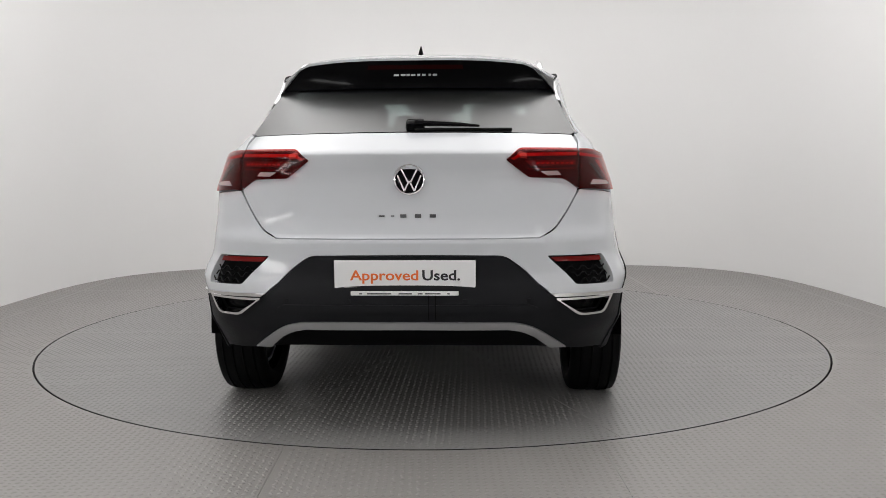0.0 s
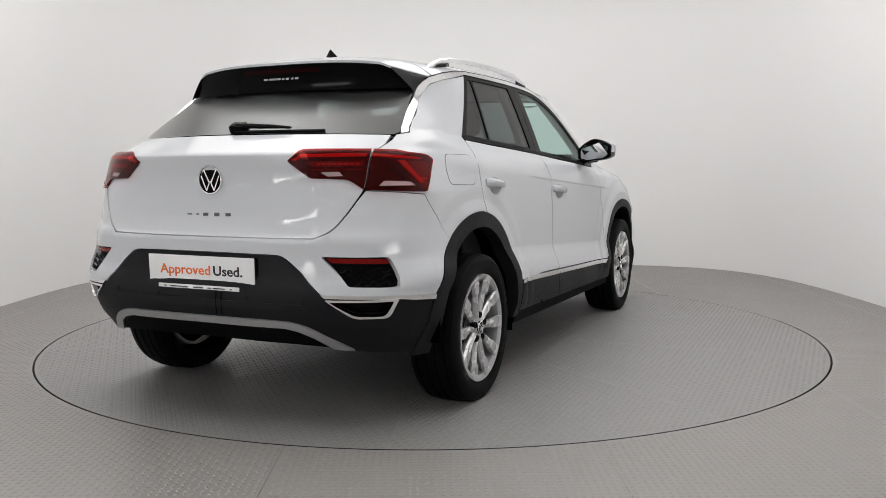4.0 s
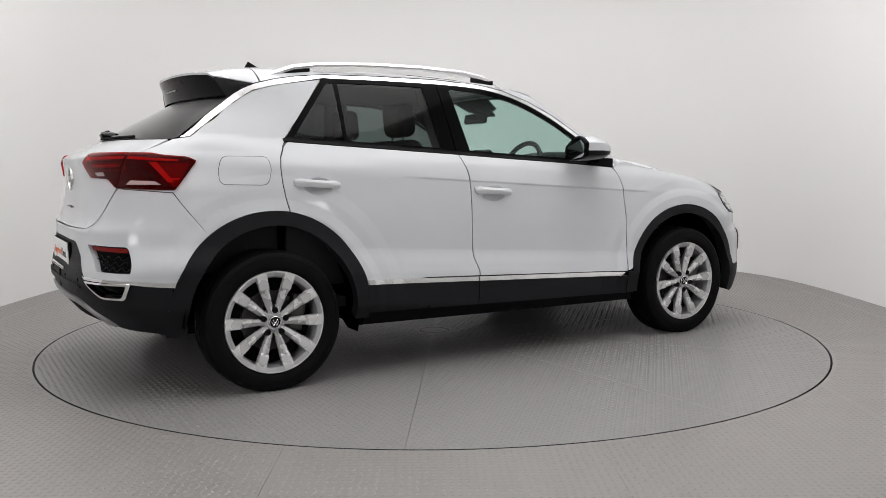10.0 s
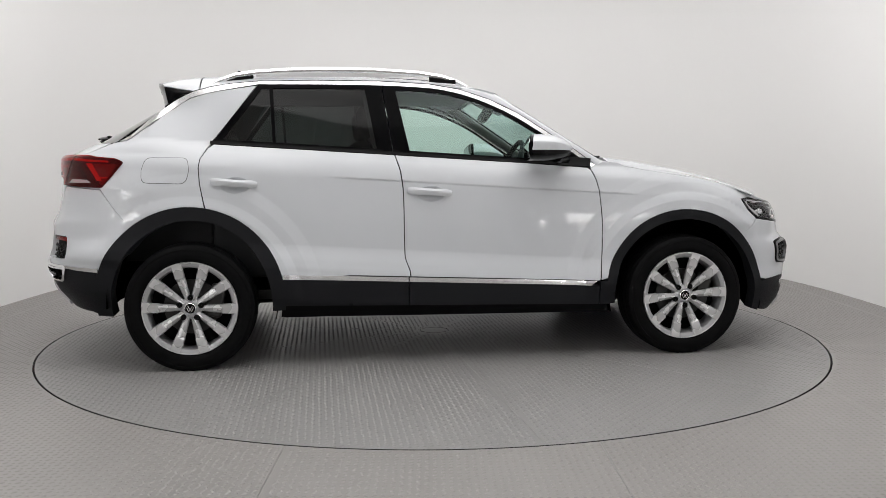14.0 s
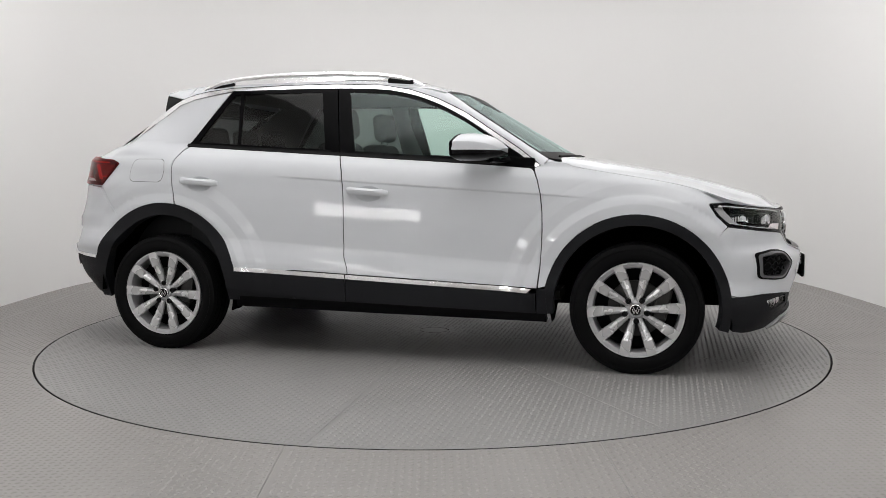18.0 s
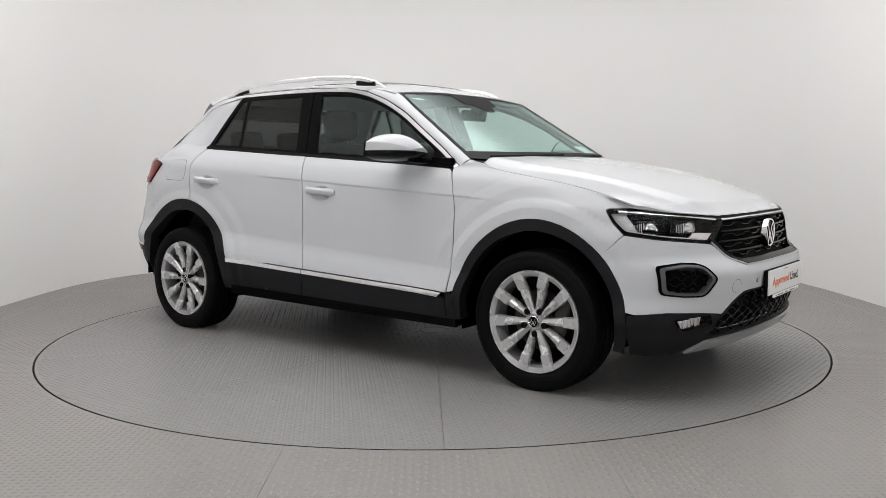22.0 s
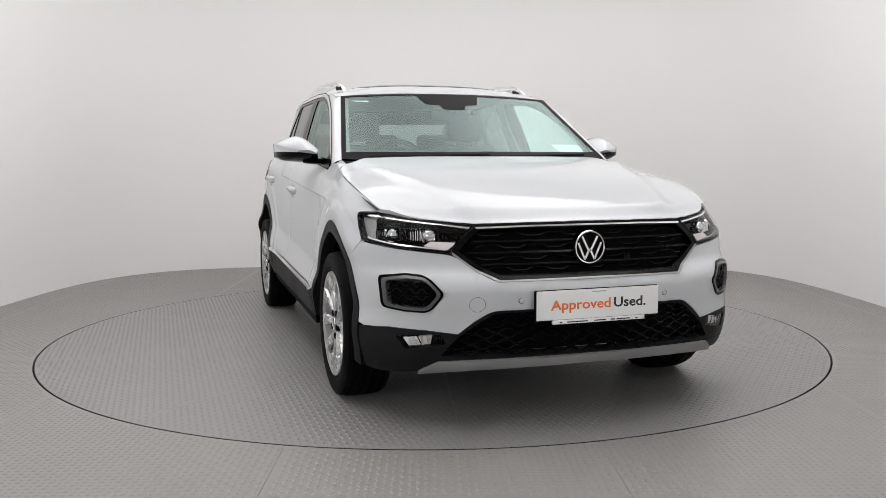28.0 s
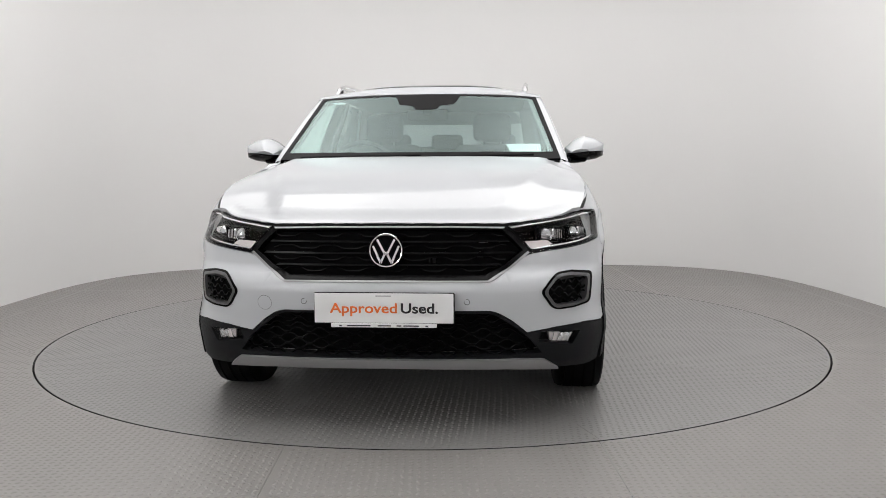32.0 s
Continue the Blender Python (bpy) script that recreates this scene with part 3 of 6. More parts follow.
def ty(y, z, r=0.0):
    """A point of the tail chart, by its distance from the middle and its height."""
    return (math.copysign(solve(lambda v: tail(v, z).y, 0, WRAP, abs(y)), y), z, r)


def ny(y, z, r=0.0):
    return (math.copysign(solve(lambda v: nose(v, z).y, 0, WRAP, abs(y)), y), z, r)


def tx(x, z, r=0.0, s=1):
    """A point of the tail chart, by its x."""
    if x > XR:
        return (s * (WRAP + x - XR), z, r)
    return (s * solve(lambda v: tail(v, z).x, 0, WRAP, x), z, r)


def nx(x, z, r=0.0, s=1):
    if x < XF:
        return (s * (WRAP + XF - x), z, r)
    return (s * solve(lambda v: nose(v, z).x, 0, WRAP, x), z, r)


def mirrored(half):
    """Closes a half outline (v >= 0, from bottom middle round to top middle) with its mirror image."""
    other = [(-p[0], *p[1:]) for p in reversed(half) if abs(p[0]) > 1e-6]
    return rounded(list(half) + other)


def neg(loop):
    return [(-p[0], *p[1:]) for p in loop]


# top surfaces
ROOF_Z = [(-1.67, 1.472), (-1.56, 1.4945), (-1.3, 1.540), (-0.9, 1.555), (-0.5, 1.553), (-0.1, 1.539), (0.08, 1.517), (0.2, 1.488), (0.30, 1.455), (0.42, 1.405)]

ROOF_EDGE = [(-1.46, 1.335), (-1.398, 1.378), (-1.345, 1.408), (-1.294, 1.430), (-1.2, 1.453), (-1.103, 1.469), (-0.955, 1.484), (-0.85, 1.490)]


def roof(x, y):
    k = 0.28 - 0.18 * step01(-0.05, 0.30, x)
    z = lerp(ROOF_Z, x) - k * abs(y) ** 3
    if x < -0.9 and abs(y) > 0.47:
        low = max(0.0, lerp(ROOF_Z, x) - k * 0.2326 - lerp(ROOF_EDGE, x))
        z -= low * min(1.0, (abs(y) - 0.47) / 0.145) ** 2
    return Vector((x, y, z))


BONNET_Z = [(0.95, 1.086), (1.10, 1.064), (1.35, 1.021), (1.60, 0.967), (1.80, 0.914), (1.92, 0.878), (2.00, 0.850), (2.04, 0.825), (2.07, 0.798)]


def bonnet(x, y):
    ye, ze, zc = lerp(BONNET_Y, x), lerp(BONNET_EDGE, x), lerp(BONNET_Z, x)
    t, td = abs(y) / ye, min(0.84, (0.70 - 0.28 * (x - 1.05)) / ye)
    g = 0.34 * t * t + 0.22 * step01(td - 0.03, td + 0.09, t) + 0.44 * max(0.0, t - td) / (1 - td)
    return zc - (zc - ze) * g


LIP = [(0.0, 0.813), (0.35, 0.811), (0.455, 0.809), (0.56, 0.819), (0.66, 0.829), (0.735, 0.840), (0.80, 0.848)]
LIP_X = [(y, nose(*(ny(y, lerp(LIP, y))[:2] if y else (0.0, 0.813))).x - 0.006) for y in (0.0, 0.1, 0.2, 0.3, 0.38, 0.455, 0.52, 0.58, 0.64, 0.69, 0.735, 0.775)]


def bonnet_at(x, y):
    """The bonnet with its front lip turned down to the lamps and the grille."""
    z = bonnet(x, y)
    if abs(y) < 0.775 and x > 1.6:
        k = step01(0.10, 0.0, lerp(LIP_X, abs(y)) - x) * (1 - step01(0.62, 0.735, abs(y)))
        z += k * (lerp(LIP, abs(y)) - z)
    return Vector((x, y, z))


def screen(y, z):
    """The windscreen."""
    s = z - 1.079
    return Vector((0.939 - 1.723 * s + 0.068 * s * s - (0.171 - 0.19 * s) * y * y, y, z))


def rear_pane(y, z):
    return Vector((-1.897 + (z - 1.165) * 1.90 + (0.48 - 0.85 * (z - 1.165)) * y * y, y, z))


# ================= the car: body panels =================
car = new("car")
tagged(car, "white compact SUV with black cladding, silver wheels, standing on turntable", "car")
G = 0.0022


def su(x, z):
    """A point of the flank chart, by x and height."""
    if x < XR:
        return (XR - WRAP * min(1.0, solve(lambda t: body(XR - WRAP * t, z).x, 0, 1, x)), z)
    if x > XF:
        return (XF + WRAP * min(1.0, solve(lambda t: body(XF + WRAP * t, z).x, 0, 1, x)), z)
    return (x, z)


CHART = None


def cy(y, z):
    """A point of the flank chart round the rear corner, by its distance from the middle."""
    return (XR - WRAP + abs(ty(y, z)[0]), z)


def arc(c, rx, rz, a0, a1, n=22):
    return [(c[0] + rx * math.cos(radians(a0 + (a1 - a0) * k / n)), c[1] + rz * math.sin(radians(a0 + (a1 - a0) * k / n))) for k in range(n + 1)]


def crease_rows():
    """Rows of points along the sharp lines of the flanks."""
    pts = []
    for h in (0.934, 0.939, 0.943, 0.948, 0.954, 0.962):
        pts += [(-0.70 + 0.011 * k, h - TILT * (-0.70 + 0.011 * k)) for k in range(172)]
    for h in (0.570, 0.578, 0.588, 0.596):
        pts += [(-0.95 + 0.013 * k, h - TILT * (-0.95 + 0.013 * k)) for k in range(145)]
    for hub in (HUB_R, HUB_F):
        for r in (0.519, 0.527, 0.545, 0.563, 0.571, 0.579, 0.615, 0.624, 0.673, 0.684):
            n = int(math.pi * r / 0.013)
            pts += [(hub[0] + r * math.cos(math.pi * k / n), hub[1] + r * math.sin(math.pi * k / n)) for k in range(n)]
    out, seen = [], set()
    for p in pts:
        key = (round(p[0] / 0.005), round(p[1] / 0.005))
        if key not in seen and XR < p[0] < XF:
            seen.add(key)
            out.append(p)
    return out


CREASES = crease_rows()


def side(name, loops, material, d=0.0, depth=0.012, step=0.016, label="", both=True, parents=None):
    """A panel on both flanks; loops are in x and height."""
    loops = [dense([tuple(p[:2]) for p in l[1:]], 0.03) if l[0] is CHART else [su(*p) for p in dense(rounded(l), 0.02)] for l in loops]
    parents = parents or (car, car)
    rows = CREASES if material is WHITE and step < 0.02 else ()
    r = panel(name, loops, flank, material, parents[0], d, depth, step, label, lines=rows)
    if both:
        l = panel(name, loops, flank, material, parents[1], d, depth, step, label, sign=-1, lines=rows)
        return r, l
    return r, None


RO, RI = ((-1.308, 0.343), 0.475, 0.490), ((-1.300, 0.335), 0.400, 0.432)
FO, FI = ((1.316, 0.335), 0.452, 0.457), ((1.318, 0.335), 0.405, 0.404)


def belt(x, d=0.0):
    return (x, 1.0855 - 0.0635 * x + d)


DLO_TOP = [(0.80, 1.030), (0.702, 1.103), (0.547, 1.203), (0.408, 1.292), (0.253, 1.368), (0.099, 1.420), (-0.054, 1.447), (-0.327, 1.460), (-0.657, 1.463), (-0.962, 1.462)]


def dlo_top(x, d=0.0):
    t = sorted(DLO_TOP)
    return (x, lerp(t, x) + d)


def cup_outline(x, z):
    """The finger recess behind a door handle."""
    return arc((x + 0.005, z - 0.008), 0.076, 0.042, 0, 360, 28)[:-1]


def build_flanks():
    # doors, wing, rear quarter
    sill = lambda x: (x, 0.4495 - 0.043 * x + 0.004)
    side("front_door", [[(-0.255, 1.090), (0.10, belt(0.10)[1] - 0.012), (0.45, belt(0.45)[1] - 0.012), (0.792, 1.018, 0.02), (0.818, 0.96), (0.835, 0.89), (0.845, 0.80), (0.848, 0.71), (0.846, 0.62), (0.841, 0.53), (0.829, sill(0.829)[1]), (0.3, sill(0.3)[1]), (-0.187, sill(-0.187)[1]), (-0.190, 0.49), (-0.214, 0.555, 0.02), (-0.2165, 0.66), (-0.2165, 0.75), (-0.217, 0.84), (-0.220, 0.92), (-0.231, 1.01)], cup_outline(-0.082, 0.896)], WHITE, -G * 0, 0.016)
    rarc = arc(RO[0], RO[1] + 0.002, RO[2] + 0.002, 79.5, 13.5)
    side("rear_door", [[(-0.262, 1.091), (-0.238, 1.01), (-0.2255, 0.92), (-0.2225, 0.84), (-0.222, 0.75), (-0.222, 0.66), (-0.2195, 0.555, 0.02), (-0.1955, 0.49), (-0.193, sill(-0.193)[1]), (-0.5, sill(-0.5)[1])] + rarc[::-1] + [(-1.232, 0.87), (-1.247, 0.95), (-1.2525, 1.03), (-1.245, 1.075), (-1.212, 1.128, 0.01), (-1.185, belt(-1.185)[1] - 0.012), (-0.8, belt(-0.8)[1] - 0.012), (-0.5, belt(-0.5)[1] - 0.012)], cup_outline(-1.080, 0.949)], WHITE, 0, 0.016)
    qarc = arc(RO[0], RO[1] + 0.002, RO[2] + 0.002, 80.5, 127)
    q = [CHART] + [su(*p) for p in ((-0.972, 1.458), (-1.104, 1.437), (-1.21, 1.420), (-1.31, 1.391), (-1.36, 1.362), (-1.40, 1.333), (-1.47, 1.283), (-1.55, 1.226), (-1.622, 1.170))]
    q += [cy(0.668, 1.160), cy(0.674, 1.122), cy(0.666, 1.09), cy(0.665, 1.02), cy(0.664, 0.944)] + [su(*p) for p in ((-1.84, 0.935), (-1.735, 0.925))] + [su(*p) for p in qarc[::-1]]
    q += [(-1.238, 0.87), (-1.2525, 0.95), (-1.258, 1.03), (-1.250, 1.077), (-1.218, 1.132), (-1.205, 1.148)]
    side("rear_quarter_panel", [q], WHITE, 0, 0.014)
    farc = arc(FO[0], FO[1] + 0.002, FO[2] + 0.002, 43, 168)
    edge = [(x, lerp(BONNET_EDGE, x) - 0.001) for x in (1.00, 1.09, 1.17, 1.25, 1.35, 1.45, 1.55, 1.62, 1.69, 1.75)]
    side("front_wing", [[(0.800, 1.022, 0.015), (0.87, 1.048), (0.95, 1.047)] + edge + [(1.80, 0.848), (1.74, 0.850), (1.646, 0.848, 0.02), (1.687, 0.785), (1.739, 0.736), (1.70, 0.69)] + farc + [(0.838, 0.420), (0.8465, 0.53), (0.8515, 0.62), (0.854, 0.71), (0.851, 0.80), (0.841, 0.89), (0.824, 0.96)]], WHITE, 0, 0.016)
    # dark seals behind the joints between doors, wing and quarter
    for line in ([(-0.2585, 1.085), (-0.2345, 1.01), (-0.2228, 0.92), (-0.2198, 0.84), (-0.2193, 0.75), (-0.2193, 0.66), (-0.2170, 0.555), (-0.1928, 0.49), (-0.190, 0.464)],
                 [(0.808, 1.005), (0.821, 0.96), (0.838, 0.89), (0.848, 0.80), (0.851, 0.71), (0.849, 0.62), (0.844, 0.53), (0.834, 0.43)],
                 [(-1.215, 1.130), (-1.2475, 1.076), (-1.2555, 1.03), (-1.250, 0.95), (-1.235, 0.87), (-1.228, 0.84)]):
        side("door_seal", [[(x - 0.011, z) for x, z in line] + [(x + 0.011, z) for x, z in line[::-1]]], GAP, -0.005, 0.002, step=0.03, label="black rubber seal behind the joint")
    # fuel flap
    side("fuel_flap", [[(-1.535, 0.957, 0.035), (-1.318, 0.951, 0.05), (-1.302, 1.02), (-1.310, 1.079, 0.04), (-1.515, 1.081, 0.045), (-1.535, 1.02)]], WHITE, 0.0015, 0.004, both=False)
    side("flap_joint", [rounded([(-1.5376, 0.9545, 0.035), (-1.3155, 0.9485, 0.05), (-1.2995, 1.02), (-1.3075, 1.0815, 0.04), (-1.5175, 1.0835, 0.045), (-1.5376, 1.02)])], JOINT, 0.0006, 0.0, both=False, label="thin dark joint round the flap")
    # arch cladding
    for o, i, a0, a1 in ((RO, RI, -5, 187), (FO, FI, -14, 186)):
        side("wheel_arch_cladding", [arc(o[0], o[1], o[2], a0, a1, 44) + arc(i[0], i[1], i[2], a1, a0, 40)], CLAD, 0.004, 0.06, label="black textured arch moulding")
    # sill cladding and bright strip, door by door
    for x0, x1 in ((-0.845, -0.2035), (-0.1975, 0.824)):
        n = 8
        xs = [x0 + (x1 - x0) * k / n for k in range(n + 1)]
        side("sill_cladding", [[(x, 0.307 - 0.022 * x) for x in xs] + [(x, 0.4250 - 0.043 * x) for x in xs[::-1]]], CLAD, 0.006, 0.03)
        end = [(x1 - 0.045, 0.4250 - 0.043 * (x1 - 0.045))] if x1 > 0.5 else [(x1, 0.4250 - 0.043 * x1)]
        xs2 = [x for x in xs if x < x1 - 0.06] if x1 > 0.5 else xs
        side("sill_strip", [[(x, 0.4262 - 0.043 * x) for x in xs2] + end + [(x1 - (0.02 if x1 > 0.5 else 0), 0.4488 - 0.043 * x1)] + [(x, 0.4488 - 0.043 * x) for x in xs2[::-1]]], SATIN, 0.009, 0.012, label="bright silver sill strip")
    side("sill", [[(-0.86, 0.262), (0.0, 0.252), (0.88, 0.246), (0.87, 0.300), (-0.85, 0.335)]], DARK, 0.0, 0.05)
    side("sill_end", [[(0.830, 0.29), (0.885, 0.288), (0.872, 0.415), (0.832, 0.414)]], CLAD, 0.006, 0.03)

    # window band
    top = lambda a, b, n, d=0.0: [dlo_top(a + (b - a) * k / n, d) for k in range(n + 1)]
    bot = lambda a, b, n, d=0.0: [belt(a + (b - a) * k / n, d) for k in range(n + 1)]
    s = 0.017
    rear_out = bot(-1.20, -0.268, 10) + top(-0.318, -0.962, 10)
    q_pane = bot(-1.145, -0.889, 3, s) + [dlo_top(-0.905, -s), dlo_top(-0.945, -s - 0.004)]
    r_pane = bot(-0.874, -0.350, 5, s) + top(-0.405, -0.886, 5, -s)
    side("window_frame", [rear_out, q_pane, r_pane], PIANO, 0.0, 0.02)
    side("quarter_window", [q_pane], PRIVACY, -0.004, 0.0, step=0.05, label="dark privacy glass")
    side("rear_window", [r_pane], PRIVACY, -0.004, 0.0, step=0.05, label="dark privacy glass")
    f_out = bot(-0.262, 0.790, 12) + [(0.800, 1.034)] + top(0.78, -0.312, 22)
    f_pane = bot(-0.178, 0.62, 8, s) + [(0.66, 1.065), (0.655, 1.115)] + top(0.60, -0.245, 18, -s)
    side("window_frame", [f_out, f_pane], PIANO, 0.0, 0.02)
    side("front_window", [f_pane], GLASS, -0.004, 0.0, step=0.05, label="clear green-tinted glass")
    side("belt_seal", [bot(-1.205, 0.80, 14, -0.010) + bot(0.80, -1.205, 14, 0.006)], SEAL, 0.004, 0.01)
    # bright strip over the windows down the rear pillar
    inner = [(0.806, 1.024)] + top(0.78, -0.962, 30, 0.003) + [(-1.104, 1.440), (-1.20, 1.423), (-1.31, 1.395), (-1.40, 1.337), (-1.47, 1.287), (-1.55, 1.228), (-1.624, 1.173)]
    outer = [(-1.664, 1.166), (-1.606, 1.212), (-1.548, 1.257), (-1.47, 1.318), (-1.398, 1.374), (-1.345, 1.404), (-1.294, 1.426), (-1.20, 1.449), (-1.103, 1.465), (-0.955, 1.480), (-0.657, 1.486), (-0.327, 1.485), (-0.054, 1.470), (0.105, 1.442), (0.262, 1.389), (0.420, 1.312), (0.562, 1.220), (0.718, 1.118), (0.828, 1.034)]
    side("window_strip", [inner + outer], SATIN, 0.003, 0.012, step=0.05, label="bright silver trim strip")
    rim = [p for p in outer if p[0] > -1.30]
    side("roof_joint", [[(x, z + 0.001) for x, z in rim] + [(x, z + 0.0055) for x, z in rim[::-1]]], GAP, 0.0012, 0.004, step=0.05, label="thin dark joint along the roof")
    # front pillar
    a = [flank(x, z) for x, z in ((0.84, 1.030), (0.722, 1.121), (0.566, 1.223), (0.424, 1.315), (0.266, 1.392), (0.10, 1.446))]
    b = [screen(-y, z) for y, z in ((0.742, 1.066), (0.715, 1.155), (0.686, 1.245), (0.657, 1.335), (0.628, 1.424))] + [roof(0.20, -0.610)]
    for sg in (1, -1):
        ca = [flank(x, z) for x, z in ((0.826, 1.026), (0.87, 1.047), (0.95, 1.047))] + [flank(x, lerp(BONNET_EDGE, x) - 0.001) for x in (1.00, 1.06)]
        cb = [screen(-0.742, 1.064), screen(-0.735, 1.052) + Vector((0.012, 0, 0.002))] + [bonnet_at(x, -y) + Vector((0, 0, -0.001)) for x, y in ((0.938, 0.732), (0.985, 0.765), (1.04, 0.785))]
        ribbon("cowl_corner", ca, cb, WHITE, car, 20, 5, 0.004, sign=sg, out=(0.1, -0.5, 1), depth=0.006)
        ribbon("front_pillar", a, b, WHITE, car, 40, 6, 0.012, sign=sg, out=(0.35, -0.8, 0.5))


def build_top():
    ys = np.linspace(-0.627, 0.627, 25)
    front = [(0.302, y) for y in ys]
    side_y = lambda x: half_width(x, 1.486 - 0.017 * step01(-0.2, 0.1, x) - 0.05 * step01(-0.9, -1.28, x) - 0.03 * step01(0.05, 0.3, x)) - 0.003
    xs = np.linspace(0.30, -1.262, 22)
    loop = front + [(x, side_y(x)) for x in xs] + [(x, -side_y(x)) for x in xs[::-1]]
    sun = rounded([(0.06, -0.43, 0.06), (0.10, 0.0), (0.06, 0.43, 0.06), (-0.86, 0.45, 0.06), (-0.86, -0.45, 0.06)])
    panel("roof", [loop, sun], roof, WHITE, car, 0, 0.012, 0.05)
    panel("sunroof", [rounded([(0.054, -0.424, 0.06), (0.094, 0.0), (0.054, 0.424, 0.06), (-0.40, 0.44, 0.04), (-0.40, -0.44, 0.04)])], roof, PIANO, car, 0.002, 0.03, 0.05, "dark glass panoramic sunroof")
    panel("sunroof", [rounded([(-0.408, 0.44, 0.04), (-0.854, 0.444, 0.06), (-0.854, -0.444, 0.06), (-0.408, -0.44, 0.04)])], roof, PIANO, car, 0.002, 0.03, 0.05, "dark glass panoramic sunroof")
    # spoiler
    xs = np.linspace(-1.270, -1.452, 8)
    yy = np.linspace(0.515, -0.515, 27)
    trail = [(-1.560 + 0.37 * y * y, y) for y in yy]
    wide = lambda x: 0.515 + 0.102 * ramp(-1.462, -1.288, x)
    sp = [(x, -wide(x)) for x in xs] + trail[::-1] + [(x, wide(x)) for x in xs[::-1]]
    spo = panel("spoiler", [sp], roof, WHITE, car, 0, 0.010, 0.045)
    up = [roof(x, y) + Vector((0.002, 0, -0.010)) for x, y in trail]
    lo = [rear_pane(y, 1.366) + Vector((-0.012, 0, 0.004)) for y in yy * 1.165]
    ribbon("spoiler_face", up, lo, PIANO, spo, 60, 10, -0.006, "gloss black rear face", out=(-1, 0, -0.2))
    for sg in (1, -1):
        a = [roof(x, -wide(x)) + Vector((0, 0, -0.004)) for x in (-1.462, -1.40, -1.34, -1.286)]
        b = [flank(x, z) + Vector((0, 0.004, 0)) for x, z in ((-1.425, 1.354), (-1.385, 1.382), (-1.335, 1.408), (-1.282, 1.430))]
        ribbon("spoiler_side", a, b, PIANO, spo, 10, 4, 0.004, "gloss black end plate", sign=sg, out=(0, -1, 0))
    on_face = lambda i, k: up[i].lerp(lo[i], k) + Vector((0.006 * 4 * k * (1 - k) - 0.002, 0, 0))
    ribbon("brake_light", [on_face(i, 0.16) for i in range(8, 19)], [on_face(i, 0.31) for i in range(8, 19)], REDBLACK, spo, 24, 2, 0.0, "dark red high brake light", out=(-1, 0, 0))
    # plain bars of the dealer's sticker
    for y0, w in ((0.075, 0.022), (0.048, 0.020), (0.028, 0.014), (0.008, 0.018), (-0.014, 0.012), (-0.034, 0.016), (-0.058, 0.010), (-0.078, 0.018)):
        k = 13 - y0 / (yy[0] - yy[1])
        i = int(k)
        p = on_face(i, 0.52).lerp(on_face(i + 1, 0.52), k - i)
        part("sticker_bar", box((0.002, w, 0.009), tuple(p + Vector((-0.0015, 0, 0))), (0, 24, 0)), GREYINK, spo)
    # bonnet
    half = [(0.968, 0.0), (0.966, 0.15), (0.958, 0.30), (0.946, 0.45), (0.932, 0.58), (0.920, 0.66), (0.935, 0.725), (0.985, 0.760), (1.04, 0.780)]
    for x in (1.09, 1.20, 1.32, 1.45, 1.57, 1.68, 1.76):
        half.append((x, lerp(BONNET_Y, x) - 0.0055))
    half += [(x, y) for y, x in LIP_X[10::-1]]
    loop = rounded(half + [(x, -y) for x, y, *r in reversed(half) if y > 0])
    panel("bonnet", [loop], bonnet_at, WHITE, car, 0, 0.016, 0.022)
    for sg in (1, -1):
        xs_ = (1.02, 1.09, 1.20, 1.32, 1.45, 1.57, 1.68, 1.75)
        low = lambda d: [Vector((x, -lerp(BONNET_Y, x) + d, lerp(BONNET_EDGE, x) - 0.007)) for x in xs_]
        ribbon("bonnet_seal", low(-0.004), low(0.014), GAP, car, 24, 1, 0.0, "black rubber seal beside the bonnet", sign=sg)
    # scuttle under the screen
    a = [bonnet_at(x + 0.03, y) + Vector((0, 0, -0.012)) for x, y in [(p[0], p[1]) for p in half[:7]]]
    a = [Vector((p.x, -p.y, p.z)) for p in a[::-1]] + a[1:]
    b = [screen(0.745 * k / 8, 1.060) + Vector((0.0, 0, -0.03)) for k in range(-8, 9)]
    ribbon("scuttle", a, b, DARK, car, 40, 4, 0.0)
    # windscreen with its black border
    zs = np.linspace(1.070, 1.428, 9)
    wy = lambda z: 0.742 + (0.628 - 0.742) * (z - 1.066) / (1.424 - 1.066)
    top = [(y, 1.4285 + 0.022 * (1 - (y / 0.628) ** 2)) for y in np.linspace(0.60, -0.60, 15)]
    outl = [(wy(z), z) for z in zs] + top + [(-wy(z), z) for z in zs[::-1]] + [(y, 1.062) for y in np.linspace(-0.6, 0.6, 9)]
    k = 0.024
    hole = [(wy(z) - k, z) for z in np.linspace(1.104, 1.414, 9)] + [(y, 1.419 + 0.022 * (1 - (y / 0.62) ** 2)) for y in np.linspace(0.585, 0.19, 6)] + [(0.155, 1.386), (0.08, 1.378), (0.055, 1.352), (-0.055, 1.352), (-0.08, 1.378), (-0.155, 1.386)] + [(y, 1.419 + 0.022 * (1 - (y / 0.62) ** 2)) for y in np.linspace(-0.19, -0.585, 6)] + [(-wy(z) + k, z) for z in np.linspace(1.414, 1.104, 9)]
    panel("windscreen_border", [outl, hole], screen, LAMP_BLACK, car, 0.0022, 0.01, 0.05, "black printed border of the windscreen")
    ws = panel("windscreen", [outl], screen, WSGLASS, car, 0.001, 0.0, 0.06)
    ws.visible_shadow = False
